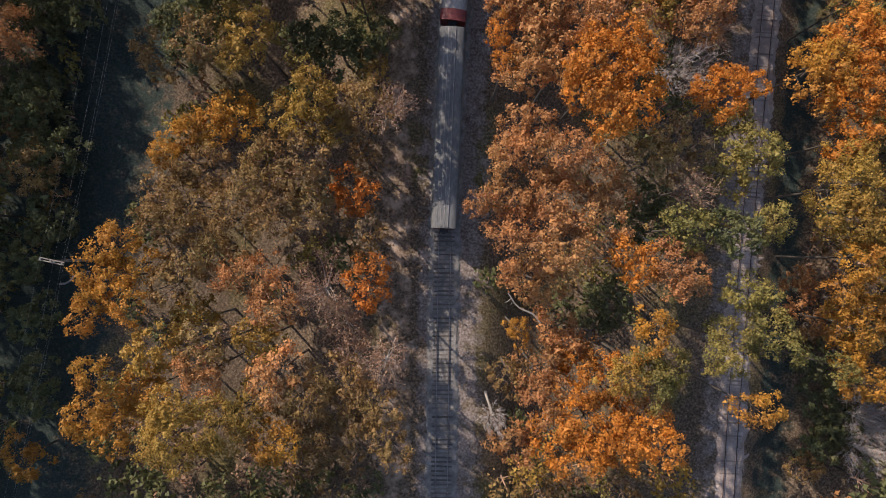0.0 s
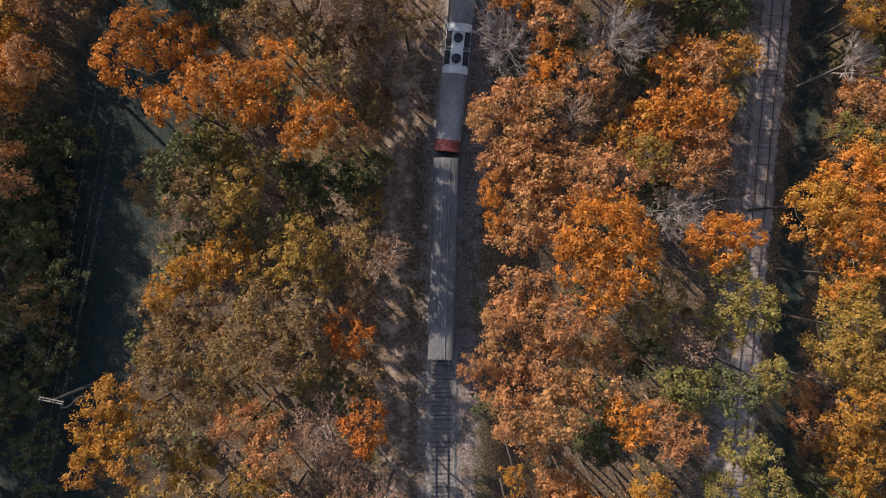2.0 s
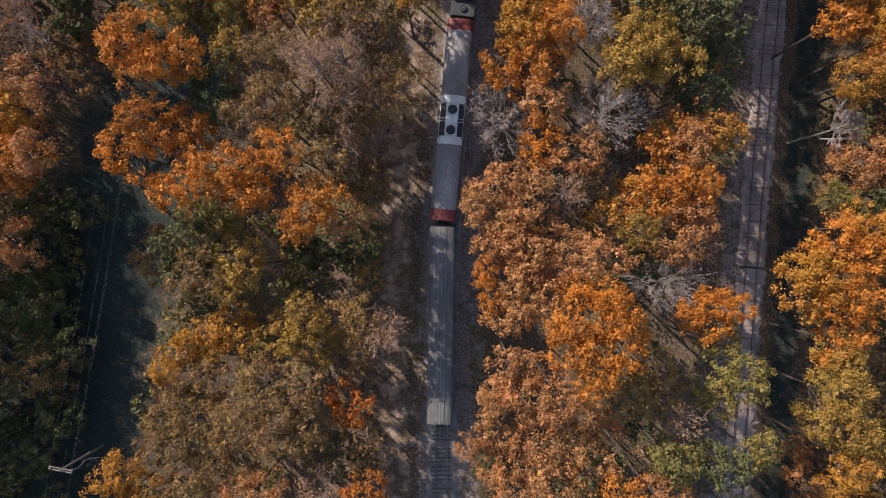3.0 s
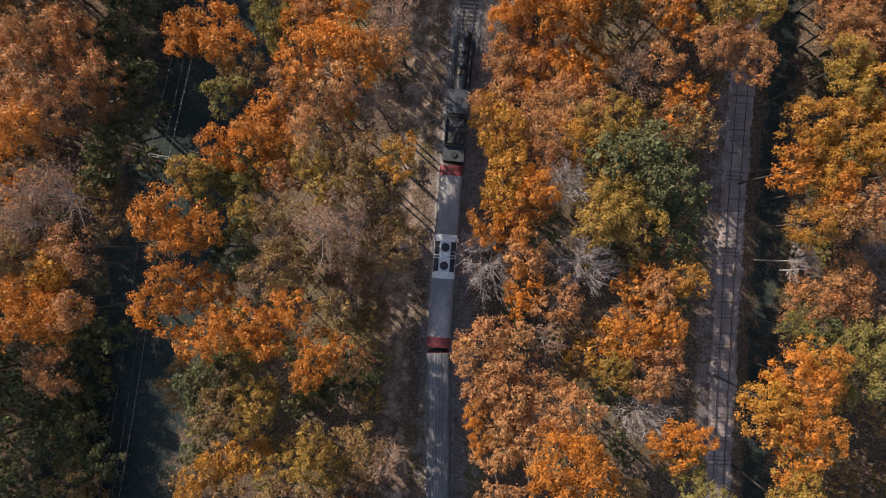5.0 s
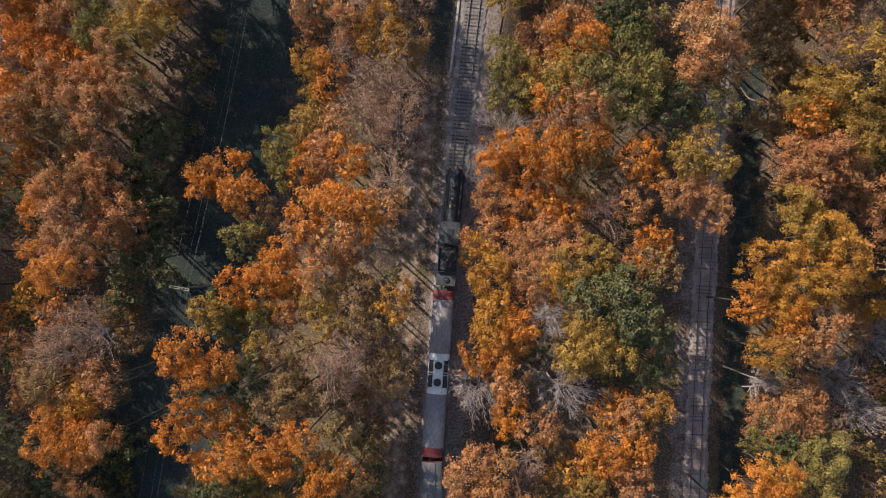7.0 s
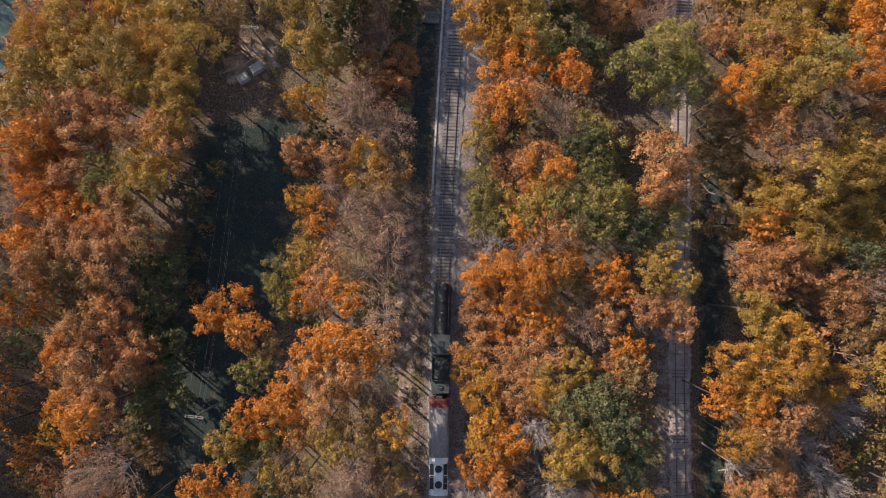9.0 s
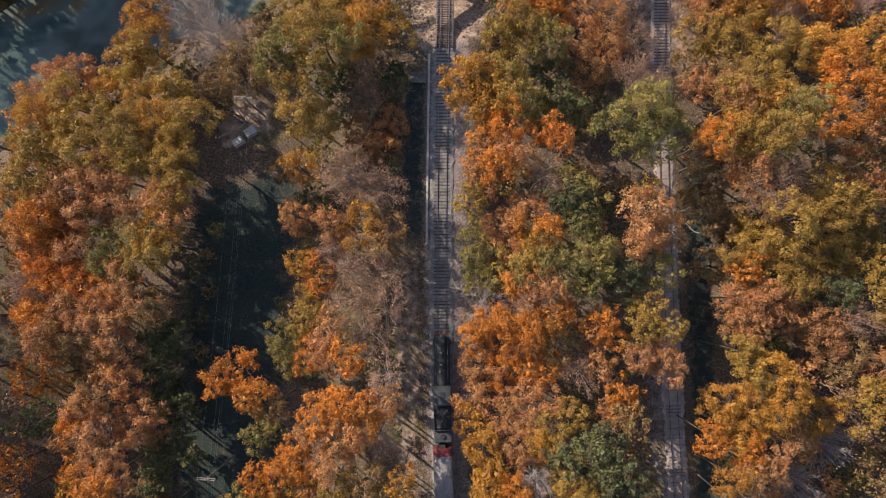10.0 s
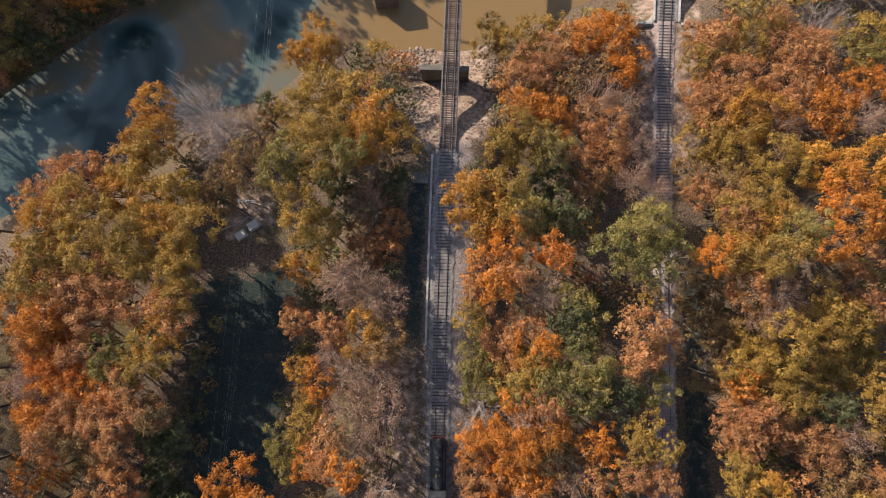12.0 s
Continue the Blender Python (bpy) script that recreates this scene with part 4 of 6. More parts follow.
tree("V", 22.0, 44.1, 23.1, 3.8, lobes=[(0.8, 1.8, 1.2, 3.2), (2.0, -1.6, 1.2, 3.4), (-1.4, -2.1, 1.2, 3.1)])
tree("O", 25.6, 34.9, 19.9, 2.7)
tree("K", 26.4, 49.8, 24.1, 4.1, lobes=[(2.4, -3.5, 0.2, 3.4), (-4.1, -0.7, -0.2, 2.8)])
tree("R", 27.5, 33.7, 21.5, 2.5)
tree("K", 30.2, 41.4, 21.1, 3.8)
tree("Y", 30.9, 35.2, 21.1, 2.5)
tree("O", 45.6, 47.8, 18.6, 3.0)
tree("Y", 47.5, 41.2, 18.3, 3.3)
tree("Y", 47.8, 49.1, 18.6, 3.7, lobes=[(-0.4, 4.3, 1.2, 3.4)])
tree("W", 47.9, 36.5, 14.0, 2.3)
tree("O", 50.5, 45.4, 18.3, 3.7)
tree("R", 51.8, 41.8, 18.3, 3.7, lobes=[(2.9, 2.0, 0.0, 3.0)])
tree("R", 52.9, 34.0, 14.2, 3.9, lobes=[(1.3, -3.0, 0.0, 3.1), (-3.2, -2.8, 0.0, 3.8)])
tree("W", 60.8, 35.8, 12.0, 4.3)
tree("R", 61.1, 43.5, 13.7, 3.1)
tree("Y", 64.0, 47.5, 14.0, 4.2)
tree("W", 64.5, 30.5, 10.0, 3.4)
tree("W", 67.4, 40.9, 11.0, 3.8)
tree("V", 72.5, 48.2, 15.0, 4.6)
tree("O", -49.6, 64.9, 21.3, 3.6)
tree("R", -48.1, 67.8, 21.3, 3.6)
tree("O", -46.2, 56.4, 25.7, 3.5)
tree("R", -45.4, 61.3, 24.5, 4.1, lobes=[(1.4, -3.6, 0.0, 3.2)])
tree("S", -45.0, 50.4, 12.0, 3.3, lobes=[(2.1, -3.3, -1.0, 2.7)])
tree("K", -43.4, 52.0, 12.0, 2.8)
tree("R", -42.3, 63.2, 18.3, 3.9)
tree("K", -41.7, 56.6, 13.0, 3.1, lobes=[(2.7, 2.5, -1.0, 3.0)])
tree("R", -41.1, 61.2, 14.0, 2.9)
tree("K", -39.9, 66.6, 13.0, 3.5, lobes=[(2.5, -2.3, 0.0, 2.8), (1.1, 4.1, 1.0, 3.1), (3.4, 8.3, 1.0, 3.1)])
tree("O", -26.2, 68.7, 19.1, 4.1, lobes=[(-2.3, -1.2, -1.2, 2.3), (4.0, -3.4, 3.0, 2.9)])
tree("G", -22.3, 59.3, 21.9, 2.5)
tree("S", -20.8, 62.6, 21.1, 3.2)
tree("O", -19.9, 52.7, 22.3, 3.5, lobes=[(2.8, 1.8, 1.8, 2.9), (2.8, 4.0, 0.6, 2.6), (-3.9, -0.1, -0.4, 2.6)])
tree("Y", -16.1, 51.8, 21.4, 2.9)
tree("O", -13.8, 69.8, 18.1, 3.2)
tree("V", -11.6, 51.5, 24.6, 3.2, lobes=[(1.5, -3.5, -0.5, 3.1)])
tree("R", -11.1, 55.4, 26.2, 3.3, lobes=[(-2.4, 3.5, -1.2, 2.8), (3.1, 3.7, 1.4, 3.0)])
tree("R", -10.5, 69.9, 21.4, 3.3, lobes=[(0.7, 3.7, -0.6, 3.1)])
tree("O", -8.4, 62.3, 28.2, 3.7, lobes=[(-3.6, -0.2, -1.4, 3.1), (3.3, -1.5, 0.2, 3.0)])
tree("O", -8.3, 56.3, 23.0, 1.9)
tree("S", -7.4, 50.6, 25.3, 3.5, lobes=[(3.4, -2.2, -1.2, 3.1)])
tree("O", -7.3, 69.0, 23.7, 2.8)
tree("B", -4.4, 57.2, 25.3, 3.4)
tree("R", -2.7, 62.1, 26.6, 2.8)
tree("Y", -2.0, 50.4, 25.3, 2.4)
tree("B", -1.9, 65.6, 26.8, 3.3)
tree("Y", 10.4, 52.7, 22.3, 3.3, lobes=[(-1.2, 2.5, -3.4, 3.0), (0.4, -4.2, 0.8, 2.9), (-0.4, -6.9, 0.8, 2.9)])
tree("R", 12.7, 63.7, 15.8, 3.9, lobes=[(-2.5, -5.2, 0.3, 3.8)])
tree("O", 15.0, 69.7, 18.3, 3.8, lobes=[(-2.8, -1.3, -2.8, 3.2)])
tree("O", 16.4, 62.0, 15.8, 3.9, lobes=[(3.8, 1.3, 0.0, 3.1), (6.0, -0.3, 0.0, 3.1)])
tree("R", 17.5, 67.4, 16.6, 3.6)
tree("Y", 18.6, 51.6, 22.5, 3.2)
tree("R", 19.5, 56.9, 18.8, 4.1, lobes=[(-5.1, -0.5, 0.1, 3.6), (-4.3, -4.4, 3.7, 3.6)])
tree("O", 21.4, 69.8, 22.9, 4.9, lobes=[(-1.6, -0.9, -2.7, 3.7), (-1.7, 5.6, -1.0, 2.9)])
tree("V", 21.4, 52.2, 22.6, 3.4, lobes=[(3.3, 2.7, -2.3, 2.9)])
tree("S", 23.8, 67.8, 21.2, 4.1)
tree("B", 27.0, 61.0, 18.3, 3.4)
tree("R", 27.9, 67.5, 18.8, 3.0)
tree("R", 30.5, 62.2, 18.8, 3.0)
tree("O", 30.9, 68.1, 21.0, 2.9, lobes=[(1.4, -2.2, -1.2, 2.2)])
tree("R", 31.5, 54.4, 16.8, 3.1)
tree("O", 32.9, 56.2, 19.2, 3.0)
tree("S", 33.0, 53.2, 20.9, 2.9)
tree("R", 37.6, 61.8, 22.5, 3.7, lobes=[(-2.0, 0.8, 0.0, 2.2), (2.0, -1.5, 0.0, 2.6)])
tree("V", 38.0, 68.2, 21.3, 3.2, lobes=[(-1.5, -2.2, 1.2, 2.6), (2.6, -2.4, 1.2, 2.3)])
tree("V", 51.9, 60.2, 19.9, 3.3, lobes=[(0.6, -3.0, -0.3, 3.3)])
tree("R", 55.6, 67.6, 17.7, 4.0, lobes=[(2.1, -0.7, 0.0, 3.8), (-2.1, -0.4, 0.0, 3.4), (-2.5, -3.1, 0.6, 3.5), (-1.3, -5.0, 0.6, 2.7)])
tree("Y", 55.9, 56.5, 19.8, 3.7, lobes=[(1.9, -3.6, 0.0, 3.7), (-0.3, -6.4, 0.0, 3.3), (-3.0, -3.4, 0.0, 3.7), (-4.6, -7.5, -1.2, 3.7)])
tree("R", 68.0, 60.6, 15.0, 5.0, lobes=[(-2.9, 2.2, -0.3, 4.1), (-7.2, 4.5, 0.2, 4.1)])
tree("K", 69.8, 66.6, 15.2, 3.7)
tree("S", 71.0, 54.4, 14.0, 4.5)
tree("B", 72.6, 61.8, 15.2, 4.1)
tree("V", 78.5, 64.0, 16.0, 5.0)
tree("R", 79.0, 53.0, 15.0, 4.8)
tree("B", -56.4, 87.8, 18.7, 4.0)
tree("O", -55.1, 83.3, 18.7, 4.5)
tree("R", -50.8, 82.7, 18.7, 4.5, lobes=[(-3.8, -3.8, 0.2, 4.5)])
tree("S", -48.6, 78.1, 18.9, 4.5)
tree("O", -45.1, 85.5, 18.9, 4.0)
tree("R", -43.8, 70.0, 17.0, 3.6)
tree("R", -43.5, 80.9, 21.2, 4.2, lobes=[(1.2, -3.5, -0.1, 3.9), (6.0, 0.9, 0.0, 3.9), (3.9, 4.6, 0.0, 3.5)])
tree("G", -41.7, 89.2, 21.2, 3.8)
tree("K", -38.9, 75.9, 14.0, 3.3)
tree("S", -36.5, 80.6, 21.4, 3.5)
tree("V", -35.0, 90.0, 20.8, 3.5, lobes=[(-2.6, -2.2, 0.4, 3.5)])
tree("G", -18.9, 72.4, 15.1, 3.2, lobes=[(0.6, -2.9, 0.0, 2.7)])
tree("Y", -13.6, 83.9, 17.0, 2.5)
tree("V", -13.4, 77.7, 14.8, 3.3, lobes=[(-0.1, -2.5, 3.6, 3.1)])
tree("O", -11.2, 81.8, 17.0, 3.1)
tree("R", -7.6, 89.3, 17.0, 3.3)
tree("B", -4.9, 71.7, 19.8, 3.9)
tree("Y", -3.4, 87.9, 17.0, 4.4)
tree("B", -2.6, 80.7, 17.0, 4.7, lobes=[(-4.2, 1.4, 0.0, 4.4), (-5.5, 5.1, 0.0, 3.3), (-3.9, -4.8, 1.4, 4.5), (1.2, -6.3, 1.8, 4.1)])
tree("S", -0.2, 85.7, 17.0, 4.0)
tree("V", 14.0, 89.1, 23.6, 3.0)
tree("W", 14.1, 73.2, 15.5, 5.0)
tree("G", 14.1, 81.7, 20.8, 3.5, lobes=[(1.3, -3.5, -1.7, 3.5), (5.1, -5.0, 0.9, 3.4)])
tree("B", 21.1, 73.1, 22.9, 4.1)
tree("R", 21.2, 85.6, 22.4, 4.6, lobes=[(-2.7, -2.8, -1.6, 4.2)])
tree("V", 21.2, 79.7, 22.8, 4.1)
tree("O", 23.1, 82.7, 23.6, 3.7)
tree("R", 23.7, 75.2, 23.6, 3.8)
tree("K", 29.5, 86.1, 22.9, 3.6)
tree("G", 29.8, 82.7, 22.9, 4.3, lobes=[(1.8, -4.4, 0.5, 3.8), (-1.9, -5.6, 1.3, 4.2), (-5.6, -3.5, 1.3, 4.2), (0.8, -8.4, -1.5, 3.1), (1.0, 5.0, 0.0, 4.2)])
tree("K", 35.7, 74.5, 21.4, 3.4)
tree("R", 39.2, 82.8, 24.6, 4.5, lobes=[(-0.4, -3.7, -3.2, 3.9), (3.4, -2.4, -4.0, 3.5)])
tree("G", 41.0, 74.7, 20.6, 3.5)
tree("S", 52.7, 83.6, 13.0, 3.8, lobes=[(-1.1, -1.5, 2.7, 3.1), (-1.2, 2.9, -2.0, 2.9), (2.0, -3.3, 1.0, 3.2), (4.4, -4.3, 0.0, 3.8), (3.8, 3.9, -1.0, 3.7)])
tree("S", 52.8, 73.4, 14.0, 3.9)
tree("O", 55.5, 72.8, 17.7, 3.0)
tree("R", 59.3, 87.2, 17.9, 4.1, lobes=[(-1.3, 4.0, -3.9, 3.6)])
tree("V", 59.7, 77.7, 15.8, 4.9, lobes=[(-3.8, -2.3, 1.9, 3.6)])
tree("V", 62.3, 79.3, 21.2, 4.3)
tree("B", 64.4, 85.7, 17.9, 4.1, lobes=[(-3.2, -3.8, 0.3, 3.7)])
tree("V", 68.1, 72.2, 13.7, 5.4, lobes=[(-5.0, -3.0, 3.3, 4.5), (-7.2, -0.1, 3.3, 5.2), (6.1, -0.8, 0.0, 4.6)])
tree("V", 70.7, 78.9, 17.9, 4.9, lobes=[(0.3, 3.3, 0.0, 4.6), (3.2, 1.9, 0.0, 4.5)])
tree("R", 76.4, 83.2, 17.9, 4.1)
tree("V", 76.7, 75.6, 13.7, 4.2)
tree("R", -53.8, 95.2, 18.7, 4.3)
tree("F", -53.4, 90.9, 18.7, 4.5, lobes=[(3.2, -3.0, 0.0, 4.0)])
tree("V", -50.6, 106.1, 22.0, 4.5, lobes=[(-2.0, -3.2, 0.0, 4.0)])
tree("O", -50.3, 94.9, 18.7, 4.9, lobes=[(-2.9, 2.9, 3.3, 4.5)])
tree("R", -46.5, 91.6, 19.8, 4.3)
tree("R", -42.2, 102.4, 20.8, 4.5, lobes=[(-1.1, -4.2, 0.0, 4.5), (-4.6, -2.0, 1.2, 4.5), (3.0, -4.8, -0.3, 4.1)])
tree("Y", -33.9, 93.3, 20.5, 4.0)
tree("V", -33.1, 103.9, 20.6, 4.9, lobes=[(3.4, -0.5, 0.0, 4.0), (-4.3, 1.4, 0.0, 4.5), (2.8, -5.7, -0.1, 3.6), (5.8, 4.5, 0.0, 4.0)])
tree("Y", -32.6, 109.1, 20.6, 5.3)
tree("R", -32.4, 95.9, 20.5, 4.1)
tree("R", -15.4, 91.8, 9.0, 3.0)
tree("R", -13.6, 91.7, 16.6, 2.4)
tree("Y", -12.7, 100.1, 12.0, 3.5)
tree("V", -9.7, 107.7, 21.1, 4.5, lobes=[(1.5, -2.5, -3.8, 4.2)])
tree("B", -3.1, 95.4, 17.0, 5.4, lobes=[(-2.1, 2.1, 2.2, 4.1), (3.5, -1.3, 0.7, 4.1)])
tree("R", -1.7, 102.6, 10.0, 4.0, lobes=[(3.2, -0.9, 0.0, 3.0), (4.8, 2.6, -1.0, 3.2)])
tree("B", 0.6, 109.4, 10.0, 4.4, lobes=[(-1.6, 0.9, 2.0, 3.9), (-0.1, 6.8, 0.0, 4.0)])
tree("O", 18.0, 94.5, 25.1, 4.3)
tree("Y", 18.1, 107.2, 23.7, 4.4, lobes=[(-1.8, -0.6, 0.0, 3.9), (0.3, -4.3, 0.0, 4.4)])
tree("R", 20.6, 95.0, 25.1, 3.9, lobes=[(-4.5, -2.8, -1.5, 3.1)])
tree("O", 21.3, 99.9, 24.4, 3.5)
tree("V", 21.6, 107.6, 23.7, 4.4, lobes=[(1.0, -4.4, 0.4, 3.5)])
tree("B", 26.2, 91.7, 23.3, 3.7)
tree("F", 26.9, 97.7, 23.0, 3.0, lobes=[(1.6, -1.6, 0.7, 2.3)])
tree("G", 27.8, 102.3, 16.0, 3.8)
tree("K", 30.3, 109.0, 12.0, 3.9)
tree("K", 31.6, 102.7, 16.0, 4.2)
tree("G", 40.8, 98.1, 25.6, 5.0, lobes=[(-2.7, -1.3, 0.3, 3.8), (0.2, -4.2, 0.3, 4.3), (4.4, -1.2, -3.8, 4.3)])
tree("B", 45.2, 107.0, 12.0, 4.1, lobes=[(2.5, -2.2, 0.0, 3.5)])
tree("O", 52.9, 93.4, 20.8, 3.2)
tree("S", 53.3, 90.8, 13.0, 3.5)
tree("R", 57.1, 103.8, 10.0, 3.6)
tree("R", 57.7, 98.6, 20.8, 4.3)
tree("Y", 59.3, 96.0, 20.8, 5.2)
tree("V", 60.0, 100.3, 20.8, 4.9, lobes=[(4.7, -3.3, 0.0, 4.8), (-1.9, -6.8, 0.0, 4.5)])
tree("V", 60.8, 92.2, 25.2, 3.8)
tree("S", 61.0, 104.9, 12.0, 4.4, lobes=[(-4.4, 3.4, -4.0, 3.7)])
tree("G", 66.4, 95.7, 23.6, 3.5)
tree("V", 68.3, 106.6, 17.7, 4.8)
tree("O", 69.3, 92.8, 23.6, 3.5)
tree("Y", 73.8, 105.1, 17.7, 4.6, lobes=[(6.2, -0.8, 1.6, 4.6)])
tree("O", 74.2, 100.8, 21.8, 4.4, lobes=[(2.6, -4.6, 0.0, 4.4)])
tree("R", 77.6, 90.2, 17.8, 4.1)
tree("R", -51.9, 118.6, 15.1, 4.8, lobes=[(4.3, 1.5, -1.1, 4.4)])
tree("Y", -51.1, 112.5, 20.1, 4.9)
tree("V", -45.5, 113.6, 18.8, 5.4, lobes=[(1.1, -6.6, 3.2, 4.5), (7.3, -4.8, 3.0, 4.8)])
tree("Y", -42.8, 116.7, 13.2, 5.3)
tree("V", -37.0, 115.9, 13.6, 5.3, lobes=[(5.6, -0.8, 0.0, 4.4), (-1.3, 6.9, -0.6, 4.4)])
tree("Y", -37.0, 126.2, 11.0, 5.0, lobes=[(1.1, 5.3, -2.0, 4.6)])
tree("S", -21.0, 118.8, 6.0, 4.2, lobes=[(-5.2, -2.6, 3.0, 3.9)])
tree("G", -11.1, 116.7, 21.6, 4.5)
tree("V", -5.9, 128.7, 14.0, 6.0, lobes=[(-2.9, -3.9, 2.0, 4.8), (5.6, -0.5, 0.0, 3.9)])
tree("V", -5.5, 119.4, 21.6, 5.2, lobes=[(-2.6, -5.7, -0.5, 4.5)])
tree("K", -3.8, 112.9, 10.0, 4.4)
tree("G", -2.5, 116.5, 21.1, 3.6)
tree("Y", 1.0, 119.3, 18.0, 4.7, lobes=[(2.1, 3.9, -2.0, 4.3)])
tree("K", 4.8, 112.0, 8.0, 3.1)
tree("V", 6.3, 120.2, 15.0, 3.8)
tree("V", 27.0, 117.0, 17.0, 4.7, lobes=[(-3.1, -2.0, 1.0, 4.2)])
tree("O", 28.2, 121.8, 12.0, 4.4, lobes=[(4.6, -1.6, 0.0, 3.9)])
tree("G", 30.2, 113.8, 17.0, 4.2)
tree("R", 37.1, 110.0, 12.0, 3.9)
tree("R", 38.6, 118.0, 10.0, 5.0, lobes=[(3.6, -2.5, 0.0, 4.8)])
tree("B", 41.6, 122.1, 8.0, 5.1, lobes=[(4.9, -0.7, 0.0, 4.3), (8.2, 3.5, -2.0, 3.1)])
tree("B", 47.1, 114.1, 9.0, 3.8)
tree("B", 57.9, 118.6, 4.0, 2.5)
tree("S", 60.4, 117.0, 6.0, 3.5)
tree("V", 61.6, 127.7, 7.0, 4.1)
tree("R", 62.0, 118.7, 10.0, 5.4, lobes=[(-1.8, 3.6, -4.0, 3.3), (4.5, 3.7, 2.0, 5.3)])
tree("V", 63.4, 111.1, 13.0, 4.9, lobes=[(-4.1, 2.1, -3.0, 4.5)])
tree("Y", 66.5, 116.1, 14.0, 5.6)
tree("V", 70.0, 129.9, 9.0, 5.1)
tree("B", 71.3, 113.8, 13.0, 4.9)
tree("R", 73.4, 118.9, 14.0, 4.8)
tree("R", 74.1, 128.2, 12.0, 4.9, lobes=[(2.9, -4.1, 2.0, 4.8)])
tree("O", 76.7, 114.0, 16.7, 4.2, lobes=[(1.7, 3.3, -3.1, 3.4)])
tree("B", 81.9, 112.4, 16.7, 3.8)
tree("W", 82.0, 130.0, 12.0, 5.3)
tree("G", 84.4, 123.2, 14.0, 3.9)
tree("O", 85.0, 118.1, 14.8, 3.8)
tree("V", 87.5, 126.9, 13.0, 4.4)
tree("W", -28.2, 130.1, 10.0, 6.6, lobes=[(2.4, -4.4, 0.0, 4.9)])
tree("Y", -6.1, 140.6, 6.0, 4.7, lobes=[(-3.3, -1.8, 0.0, 3.7)])
tree("B", -2.5, 139.6, 4.0, 3.2)
tree("V", 31.3, 137.1, 4.0, 4.8, lobes=[(-5.9, 1.8, -2.0, 3.9)])
tree("R", 33.2, 130.9, 6.0, 5.2, lobes=[(-3.5, -2.2, 2.0, 4.6), (5.6, 2.7, -1.0, 4.2)])
tree("O", 43.5, 134.9, 8.0, 4.7, lobes=[(3.7, -1.5, 0.0, 4.6), (4.0, -6.6, 0.0, 3.7)])
tree("R", 64.7, 131.0, 8.0, 4.6, lobes=[(-2.6, 1.5, -3.0, 3.2)])
# the far bank, overhanging the water
for kind, x, back, tall, r in (("K", -76.0, 1.2, 11, 4.0), ("R", -70.5, 1.0, 10, 3.6), ("G", -66.0, 2.0, 12, 4.0), ("K", -61.5, 0.8, 11, 3.8), ("S", -57.5, 2.2, 12, 4.0), ("K", -54.0, 0.6, 10, 3.6), ("O", -49.5, 1.6, 14, 4.2), ("V", -45.0, 0.8, 11, 3.8), ("K", -41.0, 1.2, 10, 3.8), ("S", -36.5, 1.0, 10, 3.6), ("V", -63.0, 7.0, 14, 4.6), ("O", -54.0, 7.5, 14, 4.6), ("G", -71.0, 7.0, 14, 4.6), ("K", -47.0, 7.0, 14, 4.6)):
    shore = float(far_shore(x)) + back
    tree(kind, x, shore, ground_at(x, shore) + tall, r)
bank_rng = random.Random(4)
BUSH_WORDS = ("dark green bush leaning over the water", "brown thinning bush on the river bank", "dark leafy bush at the water's edge")
for i in range(26):
    x = -82 + 2.1 * i + bank_rng.uniform(-0.5, 0.5)
    shore = float(far_shore(x)) + bank_rng.uniform(0.1, 2.2)
    r = bank_rng.uniform(1.8, 2.6)
    tree("KSKGKB"[i % 6], x, shore, ground_at(x, shore) + 2.0 * r, r, BUSH_WORDS[i % 3], "bushes on the far bank", name="bush")
# brush on the bank under the wires
tree("B", -22.0, 128.5, 1.5, 3.2, "tangled brown bush on the bank under the wires", "brush under the wires", name="bush")
tree("S", -16.8, 128.0, 3.0, 3.0, "tangled brown bush on the bank under the wires", "brush under the wires", name="bush")
tree("K", -18.5, 132.5, -4.0, 2.6, "tangled brown bush on the bank under the wires", "brush under the wires", name="bush")
tree("B", -24.0, 121.5, 6.0, 3.2, "tangled brown bush on the bank under the wires", "brush under the wires", name="bush")
tree("S", -17.5, 122.5, 6.0, 2.8, "tangled brown bush on the bank under the wires", "brush under the wires", name="bush")


def crowded(x, y, r, slack=0.72):
    return any((x - a) ** 2 + (y - b) ** 2 < (slack * (r + c)) ** 2 for a, b, c, _ in PLANTED)


def clear_land(x, y, r):
    """Tracks, the path, the power line's aisle and the river stay free of trees."""
    d, e, w = x - float(main_x(y)), x - float(low_x(y)), x - float(wire_x(y))
    if -7.5 - r * 0.3 < d < 4.2 + r * 0.6 or (-7.5 if y < 62 or y > 98 else -3.2) - r * 0.6 < e < 7.0 + r * 0.4 or abs(w) < 5.0 + r * 0.5:
        return False
    if 116 < y < 150 and -7 < d < 8:
        return False
    return y < float(near_shore(x)) - 2 or y > float(far_shore(x)) + 0.6


